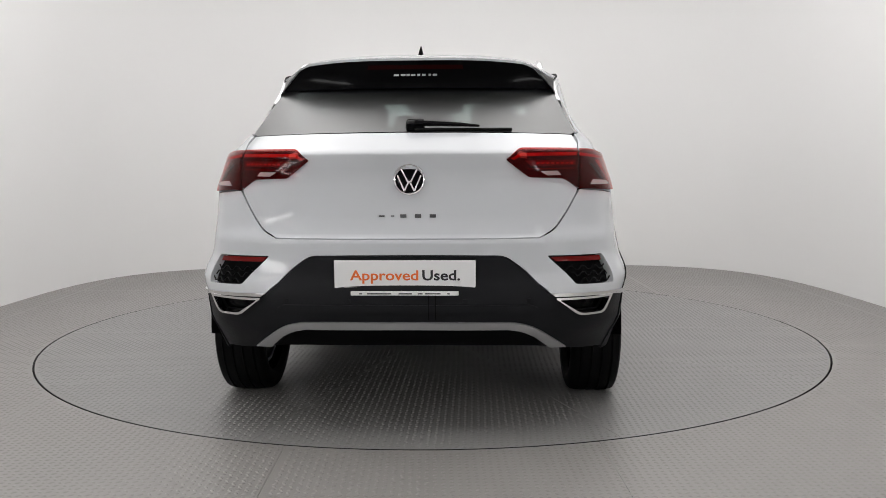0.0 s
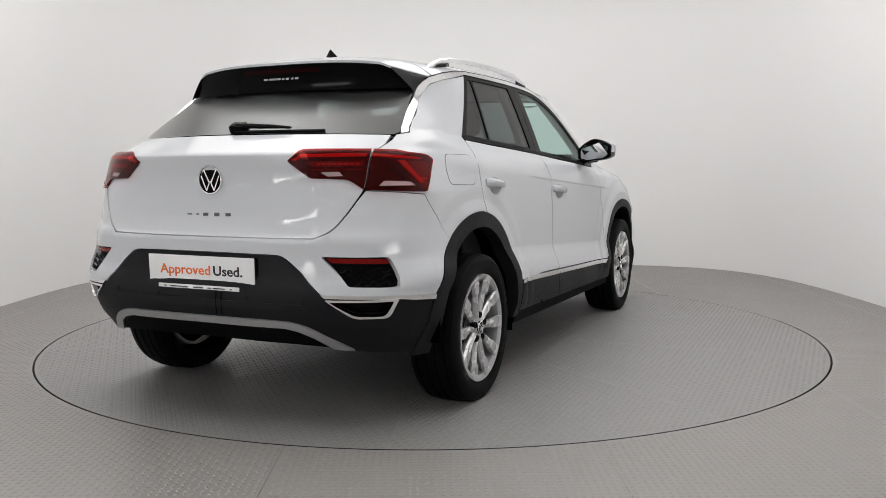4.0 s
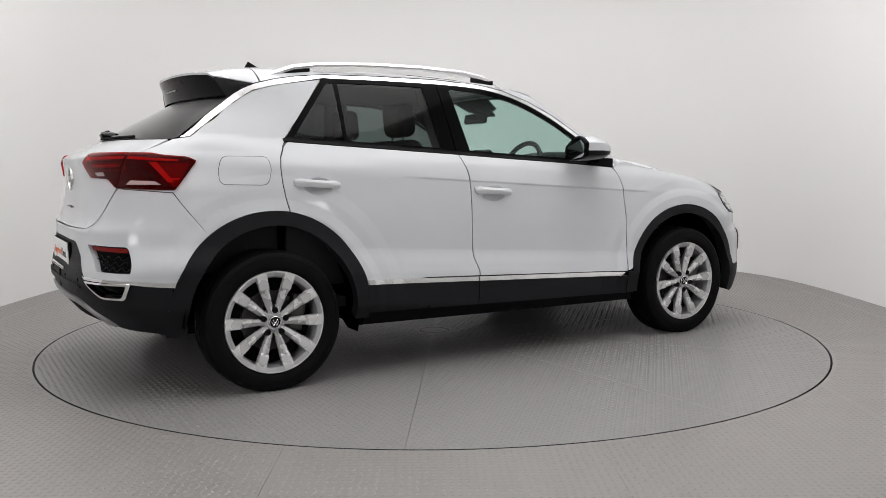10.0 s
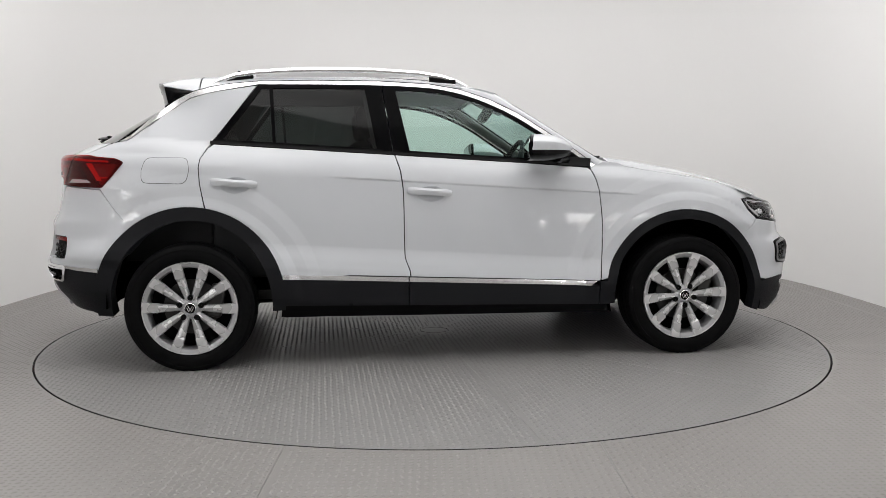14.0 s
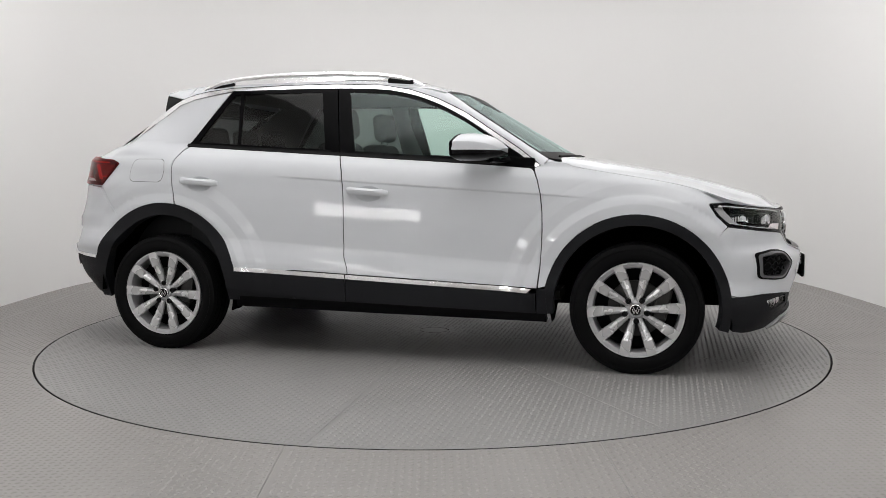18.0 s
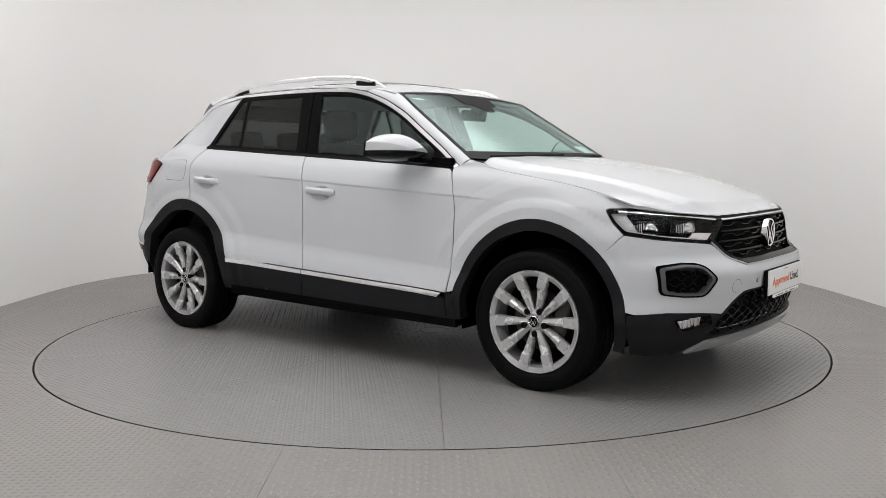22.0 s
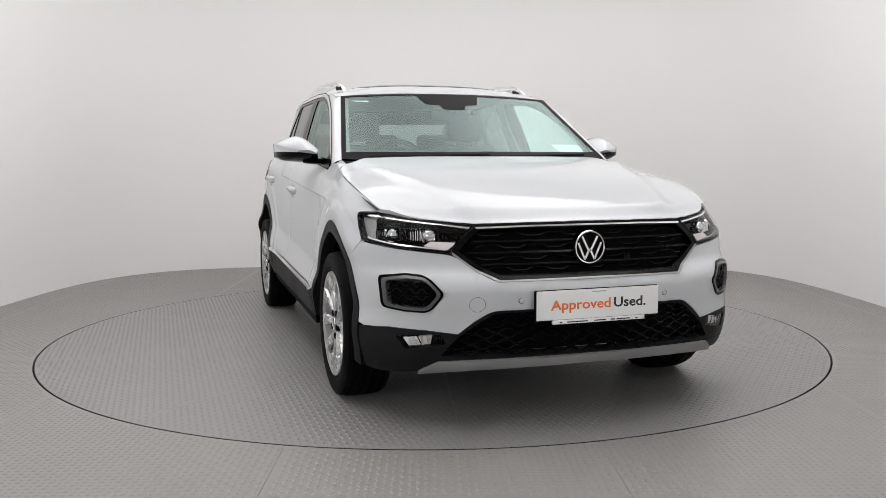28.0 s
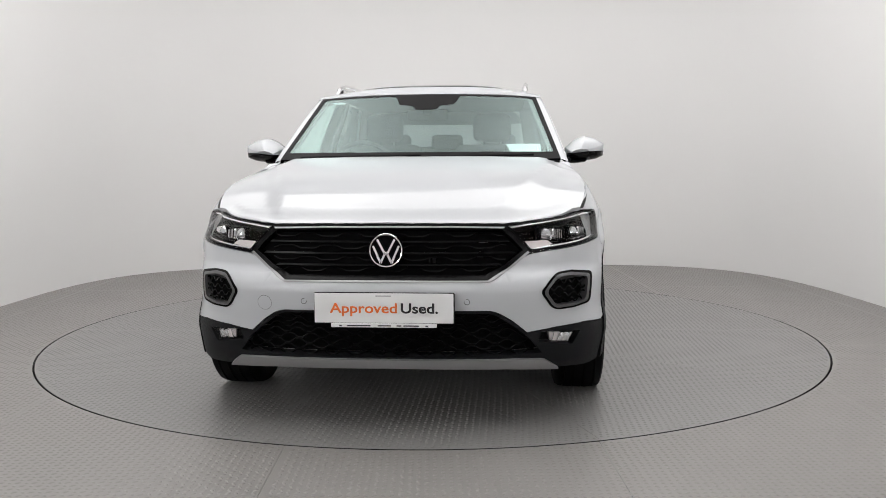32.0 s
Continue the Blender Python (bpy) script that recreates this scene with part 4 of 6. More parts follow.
    # rear window
    ry = lambda z: 0.674 + (0.602 - 0.674) * (z - 1.165) / 0.2
    outl = [(y, 1.168 - 0.006 * (y / 0.66) ** 2) for y in np.linspace(-0.655, 0.655, 21)] + [(ry(z), z) for z in np.linspace(1.17, 1.375, 7)] + [(-ry(z), z) for z in np.linspace(1.375, 1.17, 7)]
    rw = panel("rear_window", [outl], rear_pane, REARGLASS, car, 0.0, 0.0, 0.03, "dark heated rear window", flip=True)
    band = 0.03
    hole = [(y, 1.195) for y in np.linspace(-0.60, 0.60, 11)] + [(ry(z) - 0.03, z) for z in np.linspace(1.21, 1.37, 6)] + [(-ry(z) + 0.03, z) for z in np.linspace(1.37, 1.21, 6)]
    panel("window_border", [outl, hole], rear_pane, PIANO, car, -0.003, 0.008, 0.06, "black printed border", flip=True)


def build_tail():
    Z = 1.158
    half = [ty(0, 0.762), ty(0.25, 0.762), ty(0.50, 0.764), ty(0.555, 0.790, 0.03), ty(0.600, 0.848, 0.05), ty(0.640, 0.915, 0.05), ty(0.658, 0.955), ty(0.660, 1.02), ty(0.660, 1.085), ty(0.668, 1.120), ty(0.655, Z), ty(0.45, Z + 0.003), ty(0.2, Z + 0.005), ty(0, Z + 0.006)]
    half[0], half[-1] = (0.0, 0.762), (0.0, Z + 0.006)
    panel("tailgate", [mirrored(half)], tail, WHITE, car, 0, 0.018, 0.035, flip=True, lines=[(-0.66 + 0.02 * k, z) for z in (1.066, 1.076, 1.083, 1.090, 1.098) for k in range(67)])
    # bumper: white skin with openings
    top = [ty(0.0, 0.757), ty(0.50, 0.759), ty(0.560, 0.786, 0.03), ty(0.606, 0.846, 0.05), ty(0.646, 0.913, 0.05), ty(0.664, 0.940)]
    arcp = [p for p in arc(RO[0], RO[1] + 0.002, RO[2] + 0.002, 127, 160, 10)]
    flankside = [tx(-1.84, 0.931), tx(-1.738, 0.921)] + [tx(x, z) for x, z in arcp]
    low = [tx(-1.757, 0.534), tx(-1.85, 0.540), ty(0.80, 0.545), ty(0.70, 0.548), ty(0.545, 0.550), ty(0.492, 0.596), ty(0.43, 0.655, 0.04), ty(0.372, 0.697, 0.05), ty(0.2, 0.699), ty(0, 0.700)]
    top[0], low[-1] = (0.0, 0.757), (0.0, 0.700)
    loop = mirrored(low[::-1] + flankside[::-1] + top[::-1])
    refl = rounded([ty(0.529, 0.694, 0.012), ty(0.640, 0.583, 0.015), ty(0.800, 0.577, 0.01), ty(0.784, 0.64), ty(0.757, 0.690, 0.02)])
    panel("rear_bumper", [loop, refl, neg(refl)], tail, WHITE, car, 0.0, 0.03, 0.035, flip=True)
    for s in (1, -1):
        f = refl if s > 0 else neg(refl)
        back = panel("vent", [f], tail, DARK, car, -0.028, 0.0, 0.05, "dark honeycomb vent with red reflector", flip=True)
        bar = [ty(s * y, z) for y, z in ((0.548, 0.688), (0.752, 0.685), (0.759, 0.668), (0.566, 0.671))]
        panel("reflector", [rounded(bar)], tail, REFLEX, back, -0.010, 0.012, 0.05, "red reflector", flip=True)
        for r_, z in enumerate((0.640, 0.617, 0.594)):
            y0 = 0.594 + 0.030 * r_
            pts = []
            n = 14
            for k in range(n + 1):
                y = y0 + (0.762 + 0.012 * r_ - y0) * k / n
                zz = z + (0.007 if (k // 2 + r_) % 2 else -0.007)
                q = ty(s * y, zz)
                pts.append(tail(q[0], q[1]) + Vector((0.018, 0, 0)))
            part("lattice_bar", tube(pts, 0.003, 5), GRILLE, back, smooth=True)
    # black lower bumper
    bottom = [ty(0, 0.352), ty(0.25, 0.350), ty(0.45, 0.342), ty(0.56, 0.325), ty(0.66, 0.310), ty(0.76, 0.300), tx(-1.80, 0.295), tx(-1.70, 0.290)]
    bottom[0] = (0.0, 0.352)
    up = [tx(-1.757, 0.530), tx(-1.85, 0.536), ty(0.80, 0.541), ty(0.70, 0.544), ty(0.543, 0.546), ty(0.489, 0.592), ty(0.427, 0.651, 0.04), ty(0.370, 0.693, 0.05), ty(0.2, 0.695), ty(0, 0.696)]
    up[-1] = (0.0, 0.696)
    pod = rounded([ty(0.562, 0.528, 0.01), ty(0.655, 0.470, 0.02), ty(0.752, 0.468, 0.02), ty(0.785, 0.528, 0.01)])
    panel("lower_rear_bumper", [mirrored(bottom + [tx(-1.775, 0.42)] + up), pod, neg(pod)], tail, CLAD, car, -0.002, 0.04, 0.04, "black textured plastic", flip=True)
    for s in (1, -1):
        ring_o = [ty(s * y, z, r) for y, z, r in ((0.556, 0.535, 0.012), (0.653, 0.463, 0.025), (0.757, 0.461, 0.025), (0.793, 0.535, 0.012))]
        ring_i = [ty(s * y, z, r) for y, z, r in ((0.574, 0.526, 0.01), (0.660, 0.472, 0.02), (0.748, 0.470, 0.02), (0.778, 0.526, 0.01))]
        fr = panel("exhaust_trim", [rounded(ring_o), rounded(ring_i)], tail, CHROME, car, 0.010, 0.025, 0.03, "chrome dummy exhaust surround", flip=True)
        panel("insert", [pod if s > 0 else neg(pod)], tail, PIANO, fr, -0.030, 0.0, 0.06, "gloss black insert", flip=True)
        strip = [ty(s * 0.542, 0.553), ty(s * 0.70, 0.550), ty(s * 0.80, 0.547), tx(-1.86, 0.542, 0, s), tx(-1.752, 0.535, 0, s), tx(-1.752, 0.514, 0, s), tx(-1.86, 0.524, 0, s), ty(s * 0.80, 0.532), ty(s * 0.70, 0.537), ty(s * 0.557, 0.540)]
        panel("bumper_strip", [rounded(strip)], tail, CHROME, car, 0.008, 0.014, 0.03, "chrome bumper strip", flip=True)
    # silver underrun trim
    half = [ty(0, 0.447), ty(0.30, 0.446), ty(0.40, 0.444), ty(0.462, 0.432, 0.03), ty(0.53, 0.390), ty(0.612, 0.326), ty(0.545, 0.330), ty(0.485, 0.384), ty(0.435, 0.410, 0.03), ty(0.38, 0.418), ty(0, 0.420)]
    half[0], half[-1] = (0.0, 0.447), (0.0, 0.420)
    panel("underrun_trim", [mirrored(half[::-1])], tail, SKID, car, 0.008, 0.02, 0.035, "silver painted trim", flip=True)
    half = [ty(0, 0.351), ty(0.40, 0.346), ty(0.52, 0.338), ty(0.470, 0.382), ty(0.425, 0.404), ty(0.37, 0.413), ty(0, 0.416)]
    half[0], half[-1] = (0.0, 0.351), (0.0, 0.416)
    panel("diffuser", [mirrored(half)], tail, DARK, car, 0.003, 0.02, 0.05, flip=True)
    half = [(0.0, 0.486), ty(0.25, 0.486), ty(0.46, 0.484), ty(0.50, 0.496, 0.01), ty(0.47, 0.512, 0.01), ty(0.25, 0.514), (0.0, 0.514)]
    panel("bumper_shelf", [mirrored(half)], tail, CLAD, car, 0.006, 0.010, 0.03, "raised black band across the bumper", flip=True)
    for y in (-0.082, -0.108):
        panel("towing_cover_joint", [rounded([ty(y, 0.460), ty(y - 0.003, 0.460), ty(y - 0.003, 0.560), ty(y, 0.560)])], tail, PIANO, car, 0.0068, 0.004, 0.03, flip=True)
    # parking sensors on the black part
    for y in (0.22, -0.22, 0.46, -0.46):
        q = ty(y, 0.528)
        p = tail(q[0], q[1])
        part("parking_sensor", lathe([(0.001, -0.0015), (0.0075, -0.0015), (0.009, 0.0), (0.009, 0.01)], 16, "y"), CLAD, car, m=Matrix.Translation(p) @ pose(0, 0, 0, 0, 0, -90), smooth=True)


def build_nose():
    # white bumper skin
    up = [(0.0, 0.592), ny(0.25, 0.591), ny(0.40, 0.590), ny(0.47, 0.627, 0.03), ny(0.548, 0.688, 0.03), ny(0.66, 0.700), ny(0.76, 0.712), nx(1.742, 0.733), nx(1.70, 0.688)]
    arcp = arc(FO[0], FO[1] + 0.002, FO[2] + 0.002, 43, 9, 10)
    low = [nx(1.80, 0.398), ny(0.78, 0.408), ny(0.66, 0.402), ny(0.545, 0.388), ny(0.49, 0.436), ny(0.425, 0.480, 0.05), ny(0.2, 0.483), (0.0, 0.484)]
    loop = mirrored(low[::-1] + [nx(x, z) for x, z in arcp[::-1]] + up[::-1])
    fog = rounded([ny(0.803, 0.600, 0.02), ny(0.72, 0.612), ny(0.648, 0.606, 0.02), ny(0.604, 0.545, 0.02), ny(0.650, 0.476, 0.02), ny(0.73, 0.478), ny(0.795, 0.490, 0.02)])
    panel("front_bumper", [loop, fog, neg(fog)], nose, WHITE, car, 0, 0.03, 0.035)
    for s in (1, -1):
        f = fog if s > 0 else neg(fog)
        sgn = lambda L: [ny(s * y, z, r) for y, z, r in L]
        ring_o = sgn(((0.810, 0.604, 0.025), (0.72, 0.617, 0), (0.652, 0.612, 0.03), (0.596, 0.545, 0.02), (0.646, 0.470, 0.03), (0.73, 0.472, 0), (0.801, 0.484, 0.025)))
        ring_i = sgn(((0.790, 0.588, 0.02), (0.72, 0.600, 0), (0.664, 0.596, 0.02), (0.620, 0.545, 0.02), (0.660, 0.487, 0.02), (0.73, 0.489, 0), (0.783, 0.499, 0.02)))
        mid = sgn(((0.802, 0.597, 0.022), (0.72, 0.610, 0), (0.657, 0.605, 0.025), (0.606, 0.545, 0.02), (0.651, 0.477, 0.025), (0.73, 0.479, 0), (0.794, 0.490, 0.022)))
        fr = panel("fog_surround", [rounded(ring_o), rounded(mid)], nose, PIANO, car, 0.004, 0.02, 0.03, "gloss black outer frame")
        panel("inner_frame", [rounded(mid), rounded(ring_i)], nose, LAMP_GREY, fr, 0.003, 0.03, 0.03, "grey inner frame")
        back = panel("vent", [f], nose, DARK, car, -0.030, 0.0, 0.05, "black honeycomb vent")
        for r_, z in enumerate((0.578, 0.552, 0.526, 0.502)):
            y0 = 0.625 if r_ in (1, 2) else 0.650
            pts = []
            for k in range(17):
                y = y0 + (0.785 - y0) * k / 16
                q = ny(s * y, z + (0.007 if (k // 2 + r_) % 2 else -0.007))
                pts.append(nose(q[0], q[1]) + Vector((-0.018, 0, 0)))
            part("lattice_bar", tube(pts, 0.0036, 5), GRILLE, back, smooth=True)
    # black lower bumper with the air intake
    bottom = [(0.0, 0.246), ny(0.30, 0.243), ny(0.46, 0.240), ny(0.56, 0.233), ny(0.67, 0.222), ny(0.78, 0.214), nx(1.82, 0.216), nx(1.775, 0.226)]
    top = [nx(1.768, 0.300), nx(1.768, 0.392), ny(0.78, 0.404), ny(0.66, 0.398), ny(0.548, 0.384), ny(0.487, 0.432), ny(0.423, 0.476, 0.05), ny(0.2, 0.479), (0.0, 0.480)]
    ih = [(0.0, 0.292), ny(0.30, 0.292), ny(0.50, 0.294), ny(0.605, 0.298), ny(0.545, 0.372), ny(0.475, 0.426), ny(0.415, 0.468, 0.05), ny(0.2, 0.472), (0.0, 0.473)]
    fh = rounded([ny(0.588, 0.345, 0.008), ny(0.728, 0.320, 0.008), ny(0.762, 0.374, 0.008), ny(0.604, 0.388, 0.008)])
    panel("lower_front_bumper", [mirrored(bottom + top), mirrored(ih), fh, neg(fh)], nose, CLAD, car, -0.002, 0.04, 0.035, "black textured plastic")
    intake = panel("lower_grille", [mirrored(ih)], nose, DARK, car, -0.045, 0.0, 0.06, "black honeycomb air intake")
    for r_ in range(8):
        z = 0.306 + 0.0225 * r_
        ymax = 0.57 if z < 0.36 else 0.56 - (z - 0.37) * 1.35
        n = int(ymax / 0.022)
        pts = []
        for k in range(-n, n + 1):
            q = ny(ymax * k / n + 1e-5, z + (0.008 if ((k + 2 * n) // 2 + r_) % 2 else -0.008))
            pts.append(nose(q[0], q[1]) + Vector((-0.022, 0, 0)))
        part("lattice_bar", tube(pts, 0.0040, 5), GRILLE, intake, smooth=True)
    half = [(0.0, 0.250), ny(0.30, 0.247), ny(0.46, 0.243), ny(0.58, 0.234), ny(0.675, 0.222, 0.01), ny(0.612, 0.274, 0.01), ny(0.50, 0.280), ny(0.30, 0.284), (0.0, 0.285)]
    panel("skid_plate", [mirrored(half)], nose, SKID, car, 0.010, 0.03, 0.035, "silver painted skid plate")
    for s in (1, -1):
        f = fh if s > 0 else neg(fh)
        lamp = panel("fog_lamp", [f], nose, LAMP_BLACK, car, -0.038, 0.0, 0.03, "front fog lamp with clear lens")
        panel("lens", [f], nose, LENS, lamp, -0.006, 0.0, 0.05)
        for pts, mtl in ((((0.640, 0.378), (0.690, 0.372), (0.672, 0.336), (0.645, 0.341)), CLEAR_WHITE), (((0.694, 0.371), (0.742, 0.366), (0.722, 0.330), (0.678, 0.335)), SATIN), (((0.604, 0.380), (0.634, 0.379), (0.638, 0.345), (0.606, 0.350)), LAMP_BLACK)):
            panel("reflector_facet", [rounded([ny(s * y, z, 0.004) for y, z in pts])], nose, mtl, lamp, -0.020, 0.012, 0.02)
        for k in range(4):
            panel("lens_rib", [rounded([ny(s * (0.655 + 0.022 * k), 0.374 - 0.002 * k), ny(s * (0.659 + 0.022 * k), 0.374 - 0.002 * k), ny(s * (0.651 + 0.022 * k), 0.338 - 0.002 * k), ny(s * (0.647 + 0.022 * k), 0.338 - 0.002 * k)])], nose, CHROME, lamp, -0.012, 0.008, 0.02)
    # grille
    half = [(0.0, 0.598), ny(0.25, 0.597), ny(0.395, 0.597), ny(0.47, 0.636, 0.02), ny(0.552, 0.704), ny(0.455, 0.800), (0.0, 0.806)]
    grille = panel("grille", [mirrored(half)], nose, DARK, car, -0.035, 0.0, 0.06, "black front grille with horizontal bars")
    panel("grille_border", [mirrored(half), mirrored([(0.0, 0.616), ny(0.25, 0.615), ny(0.385, 0.615), ny(0.455, 0.648, 0.02), ny(0.528, 0.704), ny(0.444, 0.786), (0.0, 0.791)])], nose, GRILLE, grille, 0.0, 0.04, 0.03)
    for z, ym in ((0.652, 0.450), (0.697, 0.505), (0.742, 0.480)):
        top_, bot_ = [], []
        lo = [ny(ym * k / 10, z - 0.004) for k in range(1, 11)]
        up = [ny((ym - 0.012) * k / 10, z + 0.004) for k in range(1, 11)]
        panel("grille_bar", [mirrored([(0.0, z - 0.004)] + lo + up[::-1] + [(0.0, z + 0.004)])], nose, GRILLE, grille, -0.006, 0.022, 0.03)
    for z, sh in ((0.632, 0.0), (0.674, 0.05), (0.719, 0.0), (0.766, 0.05)):
        ymax = 0.42 if z < 0.65 else 0.46
        n = 16
        pts = []
        for k in range(-n, n + 1):
            q = ny(ymax * k / n + 1e-5, z + (0.006 if (k // 3 + (1 if sh else 0)) % 2 else -0.006))
            pts.append(nose(q[0], q[1]) + Vector((-0.016, 0, 0)))
        part("lattice_bar", tube(pts, 0.0036, 5), GRILLE, grille, smooth=True)
    half = [(0.0, 0.591), ny(0.25, 0.590), ny(0.398, 0.589), ny(0.474, 0.628, 0.03), ny(0.553, 0.693, 0.02), ny(0.548, 0.699), ny(0.467, 0.634, 0.03), ny(0.393, 0.5955), ny(0.25, 0.5965), (0.0, 0.5975)]
    panel("grille_strip", [mirrored(half)], nose, SKID, car, 0.003, 0.012, 0.02, "silver strip under the grille")
    half = [(0.0, 0.795), ny(0.25, 0.794), ny(0.452, 0.788), ny(0.458, 0.794), ny(0.25, 0.800), (0.0, 0.801)]
    panel("grille_strip", [mirrored(half)], nose, CHROME, car, 0.004, 0.01, 0.03, "thin chrome strip over the grille")
    half = [(0.0, 0.803), ny(0.25, 0.802), ny(0.46, 0.797), ny(0.62, 0.815), ny(0.74, 0.835), ny(0.74, 0.845), ny(0.60, 0.826), ny(0.46, 0.812), (0.0, 0.818)]
    panel("bonnet_gap", [mirrored(half)], nose, SEAL, car, -0.006, 0.02, 0.04, "black rubber seal under the bonnet lip")
    for dy, w in ((0.168, 0.008), (0.186, 0.014)):
        q = ny(dy, 0.668)
        part("grille_mark", box((0.004, w, 0.022), tuple(nose(q[0], q[1]) + Vector((-0.004, 0, 0))), bevel=0.001), GRILLE, grille)
    # sensors and towing cover
    for y, z in ((0.315, 0.517), (-0.315, 0.517)):
        q = ny(y, z)
        part("parking_sensor", lathe([(0.001, 0.004), (0.0085, 0.004), (0.0095, 0.002), (0.0095, -0.006)], 18, "y"), WHITE, car, m=Matrix.Translation(nose(q[0], q[1])) @ pose(0, 0, 0, 0, 0, -90), smooth=True)
        part("sensor_ring", lathe([(0.0095, 0.0015), (0.0115, 0.0015), (0.0115, -0.006)], 18, "y"), JOINT, car, m=Matrix.Translation(nose(q[0], q[1])) @ pose(0, 0, 0, 0, 0, -90), smooth=True)
    c = ny(-0.480, 0.505)
    ringl = lambda r: [(c[0] + r * math.cos(2 * math.pi * k / 28), c[1] + r * math.sin(2 * math.pi * k / 28)) for k in range(28)]
    panel("towing_cover", [ringl(0.028)], nose, WHITE, car, 0.0014, 0.003, 0.02)
    panel("cover_joint", [ringl(0.0295)], nose, GAP, car, 0.0007, 0.0, 0.03, "thin dark joint round the towing cover")


build_flanks()
build_top()
build_tail()
build_nose()


# ================= the car: wheels =================
def build_wheel():
    """One road wheel, its outer face towards -y, hub at the origin. The barrel carries the rest."""
    # barrel in the darkened alloy, its shade painted in
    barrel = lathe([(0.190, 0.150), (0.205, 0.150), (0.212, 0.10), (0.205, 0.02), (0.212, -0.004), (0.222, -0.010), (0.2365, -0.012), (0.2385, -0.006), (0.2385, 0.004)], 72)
    wheel = part("wheel", barrel, ALLOY_SHADE, car, "silver alloy wheel with ten spokes", smooth=True)
    tread = []
    for k, y in enumerate(np.linspace(0.178, 0.004, 9)):
        r = 0.3300 - 0.007 * abs((y - 0.09) / 0.09) ** 3
        tread += [(r, y)] if k % 2 == 0 else [(r, y + 0.004), (r - 0.007, y + 0.003), (r - 0.007, y - 0.003), (r, y - 0.004)]
    prof = [(0.2385, 0.175), (0.262, 0.196), (0.290, 0.199), (0.314, 0.190)] + tread + [(0.321, -0.006), (0.312, -0.013), (0.300, -0.0165), (0.298, -0.0145), (0.284, -0.0185), (0.262, -0.0165), (0.246, -0.012), (0.2375, -0.002)]
    bm = lathe(prof, 120)
    for v in bm.verts:
        v.co.z = max(v.co.z, -0.3200)
    part("tyre", bm, RUBBER, wheel, "black road tyre", smooth=True)
    # lip
    part("rim_lip", lathe([(0.2265, -0.006), (0.2315, -0.0125), (0.2365, -0.0125), (0.2385, -0.004)], 72), ALLOY, wheel, smooth=True)
    part("backing", lathe([(0.001, 0.085), (0.205, 0.085), (0.205, 0.10)], 40), DARK, wheel)
    part("brake_disc", lathe([(0.001, 0.052), (0.075, 0.052), (0.078, 0.062), (0.140, 0.062), (0.140, 0.084)], 48), BRAKE, wheel, smooth=True)
    part("brake_caliper", box((0.075, 0.05, 0.17), (0.125, 0.055, 0.03), (0, 12, 0), bevel=0.012), BRAKE, wheel)
    # spokes: (along, lower edge, upper edge, face, half depth); the outer third is a broad block that stands proud
    rows = [(0.040, -0.0135, 0.0125, 0.004, 0.030), (0.085, -0.0190, 0.0165, 0.001, 0.034), (0.128, -0.0240, 0.0190, -0.002, 0.036), (0.150, -0.0262, 0.0200, -0.0035, 0.036), (0.162, -0.0300, 0.0215, -0.0085, 0.034), (0.205, -0.0315, 0.0245, -0.0115, 0.028), (0.2325, -0.0305, 0.0265, -0.0125, 0.022)]

    def spoke(mir):
        bm = bmesh.new()
        rings = []
        for i, (r, a, b, f, dp) in enumerate(rows):
            inset = 0.0055 if i < 4 else 0.0045
            mid = (a + b) / 2 + (0.003 if i < 4 else 0.006)
            dip = 0.0045 if i < 4 else 0.0005
            rings.append([bm.verts.new((r, y, w * mir)) for y, w in ((f + dp, a * 0.8), (f + 0.013, a), (f + dip, a + inset), (f - 0.003 * (i < 4), mid), (f + dip * 0.4, b - inset), (f + 0.013, b), (f + dp, b * 0.8))])
        for p, q in zip(rings, rings[1:]):
            for k in range(7):
                bm.faces.new((p[k], p[(k + 1) % 7], q[(k + 1) % 7], q[k]))
        bm.faces.new(rings[0])
        bm.faces.new(rings[-1])
        bmesh.ops.recalc_face_normals(bm, faces=bm.faces)
        me = bpy.data.meshes.new("spoke")
        bm.to_mesh(me)
        bm.free()
        me.materials.append(ALLOY)
        return me
    two = (spoke(1), spoke(-1))
    for k in range(10):
        obj("spoke", two[k % 2], wheel, m=pose(0, 0, 0, 0, -(72 * (k // 2) + 88 + (16.8 if k % 2 else -16.8)), 0))
    # recessed hub takes the same alloy with shade in its colour
    part("hub", lathe([(0.001, 0.0), (0.036, 0.0), (0.044, 0.008), (0.054, 0.014), (0.056, 0.06)], 40), ALLOY_SHADE, wheel, smooth=True)
    cap = part("hub_cap", lathe([(0.001, -0.006), (0.022, -0.006), (0.029, -0.003), (0.030, 0.004)], 32), PIANO, wheel, "dark hub cap with a chrome ring", smooth=True)
    part("cap_ring", lathe([(0.0235, -0.005), (0.0255, -0.0075), (0.0280, -0.0055), (0.0290, -0.002)], 32), CHROME, cap, smooth=True)
    for k in range(5):
        a = radians(88 + 72 * k)
        part("wheel_bolt", lathe([(0.001, 0.0), (0.009, 0.0), (0.0100, -0.0045), (0.0145, -0.0045), (0.0155, 0.02)], 12), SEAL, wheel, m=Matrix.Translation((0.056 * math.cos(a), 0.0, 0.056 * math.sin(a))))
    emblem_bars(cap, 0.020, Matrix.Translation((0, -0.0072, 0)) @ pose(0, 0, 0, 90, 0, 0), CHROME, 0.0022)
    return wheel


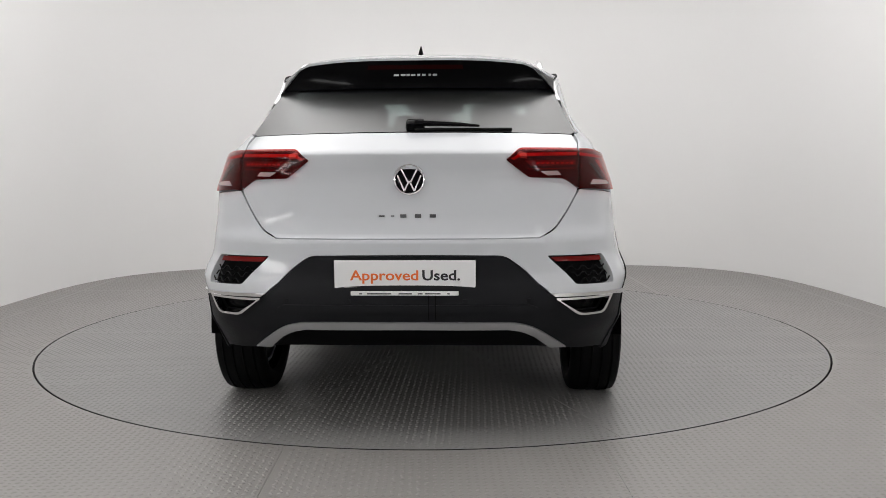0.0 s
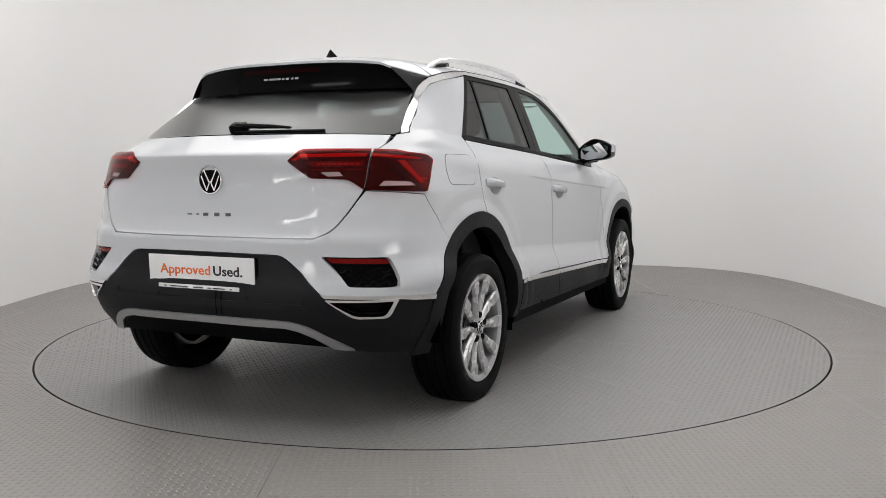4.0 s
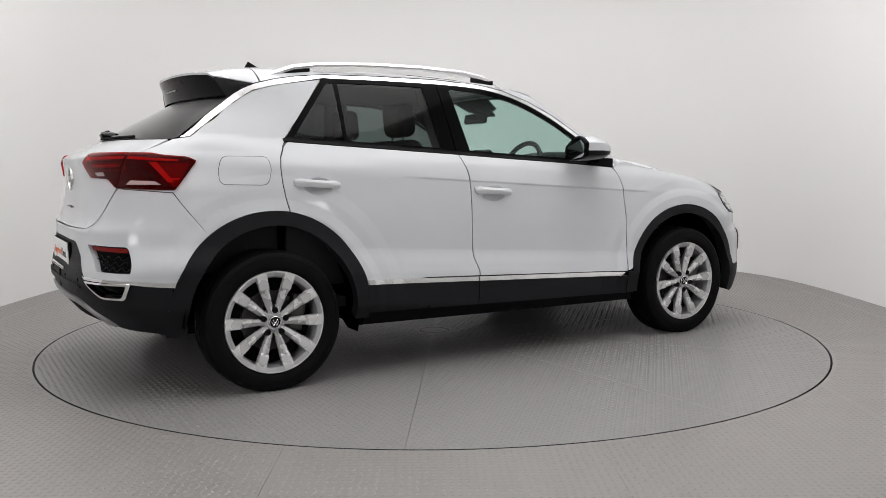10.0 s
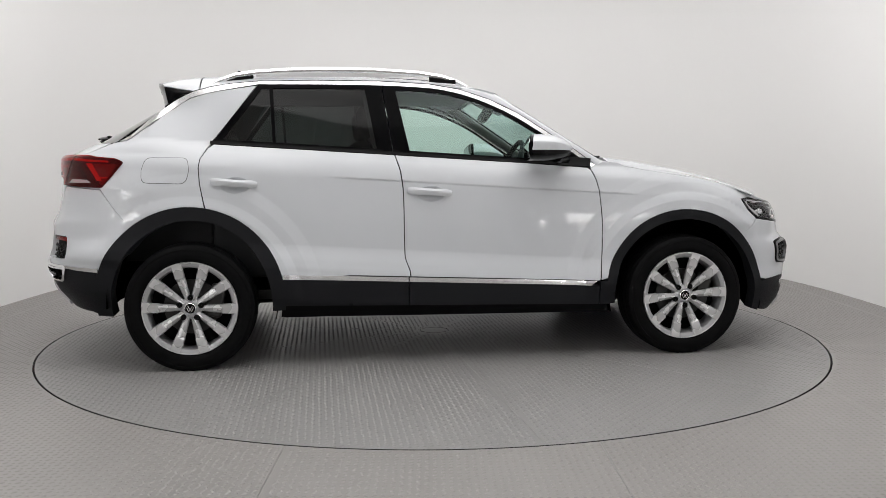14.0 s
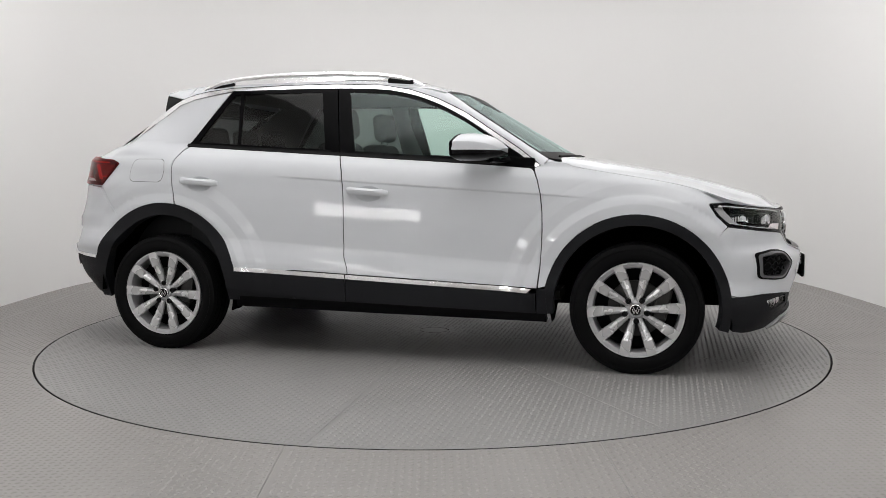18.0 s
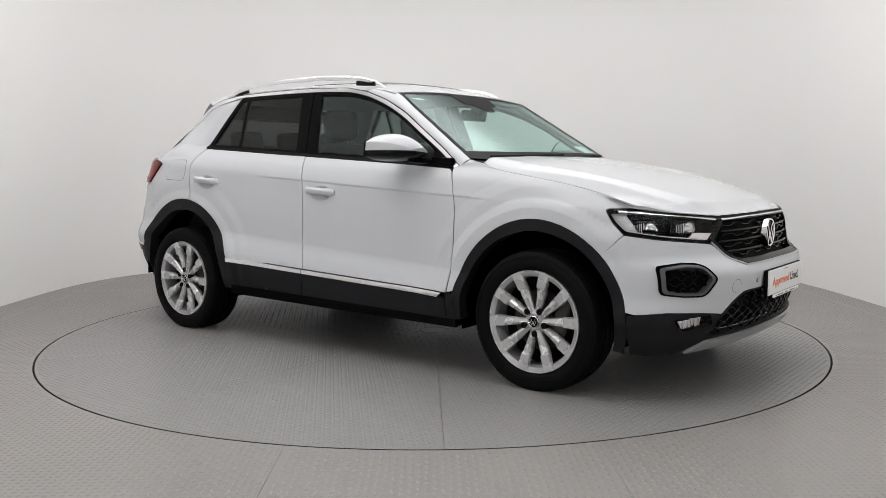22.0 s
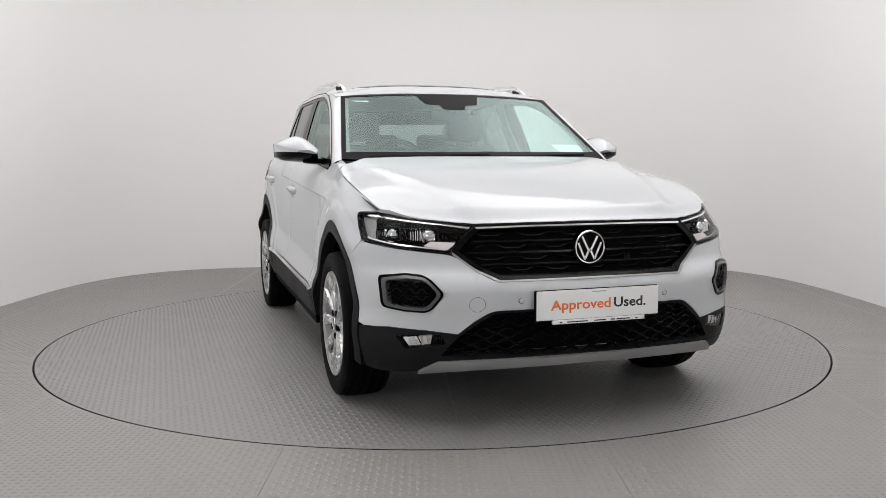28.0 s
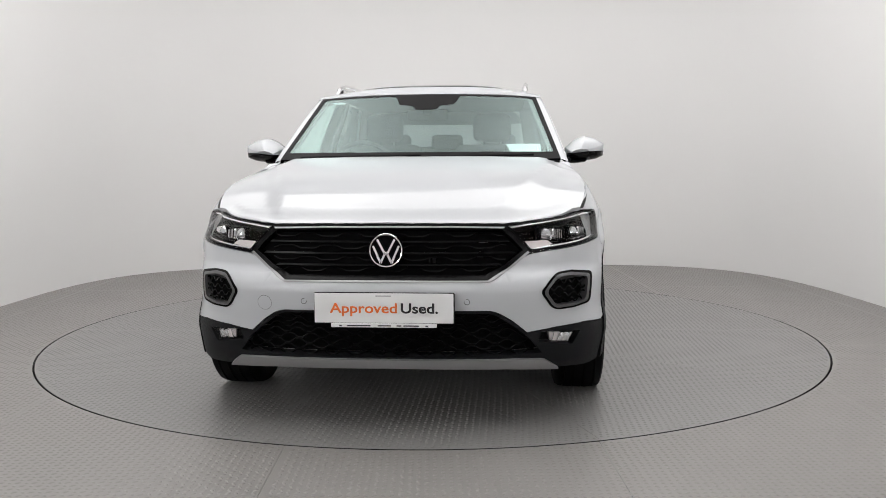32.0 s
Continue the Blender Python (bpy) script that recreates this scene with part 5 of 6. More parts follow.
def emblem_bars(parent, r, m, material, t):
    """Slanting bright bars inside a round badge."""
    for x0, z0, x1, z1 in ((-0.58, 0.74, -0.05, -0.30), (0.58, 0.74, 0.05, -0.30), (-0.86, 0.30, -0.36, -0.84), (0.86, 0.30, 0.36, -0.84), (-0.36, -0.84, -0.02, -0.10), (0.36, -0.84, 0.02, -0.10)):
        L = math.hypot(x1 - x0, z1 - z0) * r
        ang = math.degrees(math.atan2(z1 - z0, x1 - x0))
        part("badge_bar", box((L, t * 1.5, 0.002), ((x0 + x1) / 2 * r, (z0 + z1) / 2 * r, 0), (0, 0, ang), bevel=0.0006, seg=1), material, parent, m=m)


def build_wheels():
    w = build_wheel()
    spots = [pose(HUB_R[0], -0.872, 0.3215), pose(HUB_F[0], -0.878, 0.3215), pose(HUB_R[0], 0.872, 0.3215, 0, 0, 180), pose(HUB_F[0], 0.878, 0.3215, 0, 0, 180)]
    turns = (0, 186, 25, 60)
    w.matrix_basis = spots[0]
    for m, turn in zip(spots[1:], turns[1:]):
        c = copy_thing(w, m)
        for ob in c.children:
            if ob.name.split(".")[0] in ("spoke", "wheel_bolt"):
                ob.matrix_basis = pose(0, 0, 0, 0, -turn, 0) @ ob.matrix_basis
        c.parent = car
        c.matrix_parent_inverse = Matrix()
    for i in (RI, FI):
        for s in (-1, 1):
            verts, faces = [], []
            pts = arc(i[0], i[1] + 0.02, i[2] + 0.02, -13, 193 if i is FI else 181, 40)
            for x, z in pts:
                for y in (0.50, 0.62, 0.75, 0.868):
                    verts.append((x, s * y, max(z, 0.30) if y < 0.7 else z))
            for k in range(len(pts) - 1):
                for j in range(3):
                    a = 4 * k + j
                    faces.append((a, a + 1, a + 5, a + 4))
            n = len(verts)
            verts += [(x, s * 0.50, max(z, 0.30)) for x, z in pts]
            faces.append(tuple(range(n, n + len(pts))))
            obj("wheel_arch_liner", mesh("wheel_arch_liner", verts, faces, WELL), car)
    part("underbody", box((3.10, 0.98, 0.12), (0.10, 0, 0.335), bevel=0.04), DARK, car, "black underbody tray", smooth=True)
    part("floor_pan", box((1.72, 1.60, 0.08), (0.0, 0, 0.285), bevel=0.02), DARK, car)
    part("axle_beam", tube([(HUB_R[0] + 0.05, -0.66, 0.30), (HUB_R[0] + 0.12, -0.3, 0.27), (HUB_R[0] + 0.12, 0.3, 0.27), (HUB_R[0] + 0.05, 0.66, 0.30)], 0.035), DARK, car, smooth=True)


# ================= lamps =================
def build_tail_lamps():
    for s in (1, -1):
        T = lambda L: rounded([ty(s * p[0], *p[1:]) for p in L])
        X = lambda L: rounded([tx(p[0], p[1], p[2] if len(p) > 2 else 0, s) for p in L])
        # part on the tailgate
        gate = T([(0.372, 1.056, 0.012), (0.425, 1.092, 0.02), (0.655, 1.092), (0.655, 0.944), (0.600, 0.982, 0.02), (0.462, 0.987, 0.012)])
        lamp = panel("tail_lamp", [gate], tail, RED_DARK, car, 0.003, 0.015, 0.03, "dark red tail lamp with pale reversing lens", flip=True)
        panel("light_guide", [T([(0.392, 1.060), (0.428, 1.079), (0.650, 1.080), (0.650, 1.070), (0.43, 1.068), (0.404, 1.054)])], tail, RED_BAR, lamp, 0.0065, 0.004, 0.03, "bright red light guide", flip=True)
        panel("light_band", [T([(0.445, 1.052), (0.645, 1.054), (0.645, 1.034), (0.470, 1.031)])], tail, RED, lamp, 0.005, 0.003, 0.03, "dull red light band", flip=True)
        for k in range(8):
            y = 0.490 + 0.019 * k
            panel("led_dot", [T([(y, 1.045), (y + 0.011, 1.045), (y + 0.009, 1.038), (y - 0.002, 1.038)])], tail, RED_BAR, lamp, 0.008, 0.002, 0.03, flip=True)
        panel("lens_rib", [T([(0.455, 1.022), (0.645, 1.024), (0.645, 1.020), (0.460, 1.018)])], tail, RED, lamp, 0.006, 0.003, 0.03, flip=True)
        panel("reversing_lens", [T([(0.503, 1.011), (0.568, 1.012), (0.583, 0.995), (0.530, 0.994)])], tail, PINK_LENS, lamp, 0.0125, 0.004, 0.03, "pale reversing lens", flip=True)
        panel("cover", [gate], tail, REDLENS, lamp, 0.011, 0.009, 0.03, "glossy red cover", flip=True)
        # part round the corner
        outer = rounded([ty(s * 0.661, 1.092), ty(s * 0.72, 1.090), tx(-1.76, 1.083, 0, s), tx(-1.66, 1.076, 0.02, s), tx(-1.624, 1.059, 0.01, s), tx(-1.680, 0.99, 0, s), tx(-1.728, 0.932, 0.01, s), tx(-1.84, 0.936, 0, s), ty(s * 0.661, 0.944)])
        lamp = panel("tail_lamp", [outer], tail, RED_DARK, car, 0.003, 0.015, 0.03, "dark red tail lamp wrapped round the corner", flip=True)
        panel("light_guide", [rounded([ty(s * 0.665, 1.080), tx(-1.82, 1.074, 0, s), tx(-1.70, 1.066, 0, s), tx(-1.70, 1.058, 0, s), tx(-1.82, 1.064, 0, s), ty(s * 0.665, 1.070)])], tail, RED_BAR, lamp, 0.0065, 0.004, 0.03, "bright red light guide", flip=True)
        panel("light_band", [rounded([ty(s * 0.668, 1.040), tx(-1.90, 1.038, 0, s), tx(-1.90, 1.020, 0, s), ty(s * 0.668, 1.020)])], tail, RED, lamp, 0.0055, 0.003, 0.03, "dull red light band", flip=True)
        panel("reflex_field", [X([(-1.795, 1.054), (-1.655, 1.050, 0.01), (-1.695, 0.985), (-1.722, 0.946), (-1.735, 0.946)])], tail, RED, lamp, 0.0045, 0.003, 0.02, "plain red reflex field", flip=True)
        panel("light_guide", [X([(-1.815, 1.054), (-1.785, 1.054), (-1.728, 0.966), (-1.752, 0.966)])], tail, RED_BAR, lamp, 0.0075, 0.004, 0.02, "slanting bright red light guide", flip=True)
        panel("light_guide", [X([(-1.742, 0.984), (-1.698, 0.986), (-1.703, 0.979), (-1.738, 0.977)])], tail, RED_BAR, lamp, 0.0070, 0.004, 0.02, "short red light guide", flip=True)
        panel("lens_rib", [X([(-1.862, 1.040), (-1.850, 1.040), (-1.796, 0.962), (-1.806, 0.962)])], tail, REDBLACK, lamp, 0.0075, 0.004, 0.02, "blackish slanting rib", flip=True)
        panel("reversing_lens", [rounded([ty(s * 0.712, 0.974), tx(-1.800, 0.969, 0, s), tx(-1.780, 0.955, 0, s), ty(s * 0.700, 0.956)])], tail, PINK_LENS, lamp, 0.0125, 0.004, 0.03, "pale lower lens", flip=True)
        panel("cover", [outer], tail, REDLENS, lamp, 0.011, 0.009, 0.03, "glossy red cover", flip=True)


def build_head_lamps():
    for s in (1, -1):
        top = [ny(s * 0.458, 0.800), ny(s * 0.56, 0.812), ny(s * 0.66, 0.824), ny(s * 0.74, 0.835), nx(1.74, 0.846, 0, s), nx(1.650, 0.844, 0.02, s)]
        low = [nx(1.69, 0.785, 0, s), nx(1.742, 0.737, 0.01, s), ny(s * 0.76, 0.716), ny(s * 0.66, 0.704), ny(s * 0.556, 0.692, 0.01)]
        loop = rounded(top + low)
        itop = [ny(s * 0.472, 0.798), ny(s * 0.56, 0.809), ny(s * 0.66, 0.821), ny(s * 0.74, 0.832), nx(1.74, 0.842, 0, s), nx(1.664, 0.839, 0.02, s)]
        ilow = [nx(1.70, 0.79, 0, s), nx(1.745, 0.750, 0.01, s), ny(s * 0.76, 0.728), ny(s * 0.66, 0.716), ny(s * 0.560, 0.705, 0.01)]
        iloop = rounded(itop + ilow)
        hl = panel("headlight", [loop], nose, LAMP_BLACK, car, -0.075, 0.0, 0.03, "LED headlight with clear lens and dark housing")
        panel("lamp_border", [loop, iloop], nose, LAMP_BLACK, hl, 0.002, 0.078, 0.03)
        panel("lens", [loop], nose, LENS, hl, 0.004, 0.0, 0.03, "clear headlight lens")
        # silver line under the upper edge, light strip along the lower one
        panel("trim_line", [rounded([ny(s * 0.475, 0.797), ny(s * 0.58, 0.810), ny(s * 0.70, 0.825), nx(1.70, 0.840, 0, s), nx(1.70, 0.834, 0, s), ny(s * 0.70, 0.819), ny(s * 0.58, 0.804), ny(s * 0.483, 0.791)])], nose, SATIN, hl, -0.004, 0.01, 0.03, "silver line")
        panel("light_strip", [rounded([ny(s * 0.575, 0.712), ny(s * 0.66, 0.722), ny(s * 0.76, 0.735), nx(1.75, 0.757, 0, s), nx(1.75, 0.749, 0, s), ny(s * 0.76, 0.727), ny(s * 0.66, 0.714), ny(s * 0.575, 0.704)])], nose, SATIN, hl, -0.012, 0.01, 0.03, "pale daytime running strip")
        # bright outer reflector and the pale divider between the two units
        panel("reflector", [rounded([ny(s * 0.790, 0.826), nx(1.735, 0.836, 0, s), nx(1.672, 0.834, 0.01, s), nx(1.70, 0.795, 0, s), nx(1.742, 0.758, 0.01, s), ny(s * 0.812, 0.745)])], nose, SKID, hl, -0.022, 0.0, 0.02, "silver outer reflector")
        panel("indicator_reflector", [rounded([ny(s * 0.505, 0.757), ny(s * 0.535, 0.738), ny(s * 0.625, 0.742), ny(s * 0.652, 0.724), ny(s * 0.568, 0.708)])], nose, CLEAR_WHITE, hl, -0.008, 0.012, 0.02, "bright white indicator reflector")
        panel("shelf", [rounded([ny(s * 0.57, 0.735), ny(s * 0.66, 0.745), ny(s * 0.76, 0.757), ny(s * 0.80, 0.764), ny(s * 0.80, 0.756), ny(s * 0.76, 0.749), ny(s * 0.66, 0.737), ny(s * 0.57, 0.727)])], nose, GRILLE, hl, -0.018, 0.015, 0.02, "gloss black inner shelf")
        for y, z, w in ((0.648, 0.777, 0.055), (0.770, 0.793, 0.048)):
            q = ny(s * y, z)
            p = nose(q[0], q[1])
            nrm = normal_at(nose, q[0], q[1])
            yaw = math.degrees(math.atan2(nrm.y, nrm.x))
            m = Matrix.Translation(p + nrm * (-0.040 if y < 0.7 else -0.056)) @ pose(0, 0, 0, 0, 0, yaw)
            pr = part("projector", box((0.03, 2 * w, 0.066), (0, 0, 0), bevel=0.012, seg=2), LAMP_BLACK, hl, "black LED projector unit with bright fins", m=m)
            part("eye", lathe([(0.001, 0.014), (0.014, 0.012), (0.0245, 0.003), (0.0265, -0.006)], 20), GLASS_EYE, pr, m=pose(0.016, -s * 0.020, 0.0, 0, 0, -90), smooth=True)
            part("bezel", lathe([(0.0255, 0.004), (0.0285, 0.006), (0.030, -0.002)], 20), CHROME, pr, m=pose(0.016, -s * 0.020, 0.0, 0, 0, -90), smooth=True)
            part("bowl", box((0.006, 0.052, 0.050), (0.0155, s * 0.026, 0.0), bevel=0.002, seg=1), LAMP_BLACK, pr, "black ribbed bowl")
            for k in range(5):
                part("fin", box((0.010, 0.0032, 0.048 - 0.003 * k), (0.022, s * (0.010 + 0.0094 * k), 0.0), (0, 0, s * 20)), CHROME, pr)


GLASS_EYE = mat("silvery_projector_glass", (0.62, 0.63, 0.65), 0.12, metal=0.85, coat=0.8, var=0.05)


# ================= fittings =================
def build_fittings():
    # roof rails
    for s in (1, -1):
        pts = [(-1.20, 1.502), (-1.16, 1.519), (-1.08, 1.546), (-0.968, 1.562), (-0.80, 1.573), (-0.632, 1.578), (-0.355, 1.577), (-0.106, 1.563), (0.02, 1.545), (0.10, 1.522), (0.160, 1.495)]
        yy = lambda x: 0.566 + 0.012 * step01(-0.9, -0.2, x) - 0.010 * step01(-0.1, 0.16, x)
        rail = part("roof_rail", tube([(x, s * yy(x), z - 0.0265) for x, z in pts], [0.009, 0.012, 0.014, 0.0145, 0.0145, 0.0145, 0.0145, 0.0145, 0.014, 0.012, 0.008], 10), SATIN, car, "silver roof rail", smooth=True)
        for x0, x1 in ((-1.14, -0.99), (-0.05, 0.10)):
            part("rail_foot", box((x1 - x0, 0.012, 0.026), ((x0 + x1) / 2, s * yy(x0), 1.508 if x0 < -0.5 else 1.499), (0, 4 if x0 > -0.5 else -6, 0), bevel=0.006), SEAL, rail, "black rail foot")
        part("rail_web", box((0.90, 0.010, 0.03), (-0.53, s * 0.572, 1.527), (0, -0.6, 0)), SATIN, rail, "silver web under the rail")
    # fin on the roof
    bm = bmesh.new()
    prof = [(-1.120, 1.606, 0.0012), (-1.128, 1.590, 0.004), (-1.105, 1.585, 0.005), (-1.145, 1.560, 0.010), (-1.085, 1.565, 0.012), (-1.155, 1.546, 0.016), (-1.02, 1.548, 0.016)]
    ring = [bm.verts.new((x, sy * w, z)) for x, z, w in prof for sy in (-1, 1)]
    bmesh.ops.convex_hull(bm, input=bm.verts)
    part("aerial", bm, PIANO, car, "black shark fin aerial")
    # handles
    for x, z in ((-1.080, 0.949), (-0.082, 0.896)):
        y = half_width(x, z)
        for s in (-1, 1):
            bm = bmesh.new()
            secs = [(-0.118, 0.006, 0.012), (-0.097, 0.022, 0.020), (-0.05, 0.034, 0.018), (0.03, 0.034, 0.017), (0.087, 0.024, 0.019), (0.115, 0.008, 0.012)]
            rings = []
            for dx, out, h in secs:
                zz = z + 0.004 - 0.07 * dx
                rings.append([bm.verts.new((x + dx, s * (half_width(x + dx, z) + o), zz + v)) for o, v in ((-0.006, -h), (out * 0.75, -h), (out, -h * 0.3), (out, h * 0.4), (out * 0.6, h), (-0.006, h))])
            for a, b in zip(rings, rings[1:]):
                for k in range(6):
                    bm.faces.new((a[k], a[(k + 1) % 6], b[(k + 1) % 6], b[k]))
            bm.faces.new(rings[0]); bm.faces.new(rings[-1])
            part("door_handle", bm, WHITE, car, smooth=True)
            cup = cup_outline(x, z)
            bowl = lambda u, w: flank(u, w) + Vector((0, 0.022 * max(0.0, 1 - ((u - x - 0.005) / 0.076) ** 2 - ((w - z + 0.008) / 0.042) ** 2), 0))
            panel("handle_recess", [[su(*p) for p in cup]], bowl, WHITE, car, 0.0, 0.0, 0.007, sign=-s)
    # mirrors: an angular cap over a flat black lower shell
    cap_line = rounded([(1.0, 0.004), (1.0, 0.046, 0.02), (0.50, 0.078, 0.3), (-0.10, 0.095, 0.2), (-0.62, 0.070, 0.3), (-1.0, 0.034, 0.02), (-0.97, 0.000)])
    low_line = rounded([(1.0, 0.006), (0.98, -0.022, 0.02), (0.55, -0.040, 0.2), (-0.5, -0.046, 0.3), (-1.0, -0.028, 0.1), (-0.985, 0.002)])
    full_line = rounded([(1.0, 0.046, 0.02), (0.50, 0.078, 0.3), (-0.10, 0.095, 0.2), (-0.62, 0.070, 0.3), (-1.0, 0.034, 0.02), (-1.0, -0.028, 0.1), (-0.5, -0.046, 0.3), (0.55, -0.040, 0.2), (0.98, -0.022, 0.02)])
    secs = [(0.452, 0.0, 0.105, 0.985), (0.478, 0.0, 0.107, 1.0), (0.520, 0.0, 0.107, 1.0), (0.572, -0.002, 0.104, 0.93), (0.620, -0.010, 0.094, 0.74), (0.658, -0.022, 0.074, 0.46), (0.682, -0.036, 0.046, 0.18)]
    for s in (-1, 1):
        yc = 0.918 if s < 0 else 0.893

        def shell(line, k, secs=secs):
            bm = bmesh.new()
            rings = []
            for x, dy, ry, rz in secs:
                rings.append([bm.verts.new((x - 0.030 * max(c, 0.0) - 0.012 * max(-c, 0), s * (yc + dy + ry * k * c), 1.104 + 0.005 * c + h * rz)) for c, h in line])
            n = len(line)
            for a, b in zip(rings, rings[1:]):
                for i in range(n):
                    bm.faces.new((a[i], a[(i + 1) % n], b[(i + 1) % n], b[i]))
            bm.faces.new(rings[0])
            bm.faces.new(rings[-1])
            return bm

        mir = part("door_mirror", shell(cap_line, 1.0), WHITE, car, "white mirror cap over a black housing", smooth=True)
        part("lower_housing", shell(low_line, 0.985), GRILLE, mir, "gloss black lower housing", smooth=True)
        rim = [(0.438, 0.0, 0.099, 0.92), (0.444, 0.0, 0.106, 1.0), (0.456, 0.0, 0.106, 1.0)]
        part("mirror_frame", shell(full_line, 1.0, rim), PIANO, mir, "gloss black frame", smooth=True)
        part("mirror_glass", shell(full_line, 0.88, [(0.4365, 0.0, 0.099, 0.82), (0.444, 0.0, 0.099, 0.82)]), MIRROR, mir)
        part("arm", tube([(0.66, s * 0.790, 1.062), (0.62, s * 0.83, 1.060), (0.585, s * 0.88, 1.068)], [0.032, 0.026, 0.030], 10, flat=0.6), PIANO, mir, "gloss black mirror foot", smooth=True)
        part("corner_cover", box((0.19, 0.012, 0.05), (0.708, s * 0.793, 1.053), (0, 4, s * -2), bevel=0.004), PIANO, mir)
    # plates
    for nosep in (False, True):
        if nosep:
            m = Matrix.Translation((2.176, 0.0, 0.4965)) @ pose(0, 0, 0, 90, 0, 90)
        else:
            m = Matrix.Translation((-2.100, 0.0065, 0.625)) @ pose(0, 0, 0, 92, 0, -90)
        up_ = 0.004 if nosep else 0.020
        holder = part("number_plate", box((0.540, 0.122, 0.016), (0, -0.002, -0.012), bevel=0.006), DARK, car, "white showroom plate reading Approved Used", m=m)
        part("plate_face", box((0.532, 0.114, 0.005), (0, 0, 0), bevel=0.0024), PLATE, holder)
        part("dealer_strip", box((0.405, 0.016, 0.006), (0.0, -0.0655, up_), bevel=0.002), PLATE, holder, "narrow white strip with black print")
        for x0, x1 in ((-0.170, -0.160), (-0.140, -0.050), (-0.022, 0.028), (0.050, 0.068), (0.076, 0.135), (0.160, 0.170)):
            part("print_bar", box((x1 - x0, 0.0045, 0.001), ((x0 + x1) / 2, -0.0665, up_ + 0.0032)), INK, holder)
        letters("Approved", 0.054, ORANGE, holder, pose(-0.207, -0.018, 0.0028), bold=0.0009, width=0.258)
        letters("Used.", 0.054, INK, holder, pose(0.066, -0.018, 0.0028), bold=0.0012, width=0.142)
        part("print_bar", box((0.06, 0.004, 0.001), (-0.20 if not nosep else 0.0, -0.045 if not nosep else 0.047, 0.003)), GREYINK, holder)
    # badges
    for at, turn, r in (((-2.038, -0.009, 0.983), -90, 0.0605), ((2.092, 0.0, 0.709), 90, 0.068)):
        m = Matrix.Translation(at) @ pose(0, 0, 0, 90, 0, turn)
        b = part("badge", lathe([(0.001, 0.004), (r * 0.80, 0.003), (r * 0.86, 0.0), (r * 0.86, -0.03)], 40, "z"), PIANO, car, "round dark badge with bright bars", smooth=True, m=m)
        part("badge_ring", lathe([(r * 0.86, 0.0), (r * 0.88, 0.008), (r * 0.95, 0.010), (r, 0.004), (r, -0.03)], 48, "z"), CHROME, b, smooth=True)
        emblem_bars(b, r * 0.86, Matrix.Translation((0, 0, 0.006)), CHROME, 0.0042 if r < 0.063 else 0.006)
    for k, (y0, w, h) in enumerate(((0.096, 0.022, 0.006), (0.055, 0.014, 0.005), (0.014, 0.024, 0.013), (-0.042, 0.024, 0.015), (-0.098, 0.024, 0.013))):
        q = ty(y0, 0.845)
        part("model_badge_bar", box((0.004, w, h), tuple(tail(q[0], q[1]) + Vector((-0.002, 0, 0))), bevel=0.001), LAMP_GREY, car)
    # rear wiper, lying on the glass towards the right
    a0 = rear_pane(0.0, 1.190) + Vector((-0.022, 0, 0.0))
    w = part("rear_wiper", box((0.050, 0.075, 0.050), tuple(a0 + Vector((0.004, -0.022, 0.000))), (0, -30, 0), bevel=0.012), PIANO, car, "black rear wiper", smooth=True)
    arm = [rear_pane(-y, z) + Vector((-0.030, 0, 0.010)) for y, z in ((0.02, 1.192), (0.10, 1.190), (0.20, 1.186), (0.275, 1.181))]
    part("wiper_arm", tube(arm, [0.020, 0.018, 0.014, 0.008], 8, flat=0.6), PIANO, w, smooth=True)
    blade = [rear_pane(-y, z) + Vector((-0.014, 0, 0.0)) for y, z in ((0.02, 1.176), (0.15, 1.176), (0.30, 1.177), (0.405, 1.178))]
    part("wiper_blade", tube(blade, 0.007, 6), SEAL, w, smooth=True)
    # front wipers under the bonnet edge
    for y0, y1 in ((-0.62, 0.02), (-0.05, 0.60)):
        pts = [screen(y0 + (y1 - y0) * k / 6, 1.070 + 0.010 * k / 6) + Vector((0.018, 0, 0.010)) for k in range(7)]
        part("front_wiper", tube(pts, 0.006, 6), SEAL, car, smooth=True)
    # papers on the windscreen
    for y0, y1, z0, z1, mtl in ((0.485, 0.640, 1.106, 1.152, PAPER), (-0.545, -0.48, 1.398, 1.406, PAPER)):
        panel("windscreen_sticker", [[(y0, z0), (y1, z0), (y1 + 0.0, z1), (y0 - 0.03, z1)]], lambda y, z: screen(y, z), mtl, car, -0.004, 0.0, 0.05, "white paper sticker inside the windscreen")


# ================= cabin =================
def cushion(size, at, rot, bevel):
    return box(size, at, rot, bevel, 4)


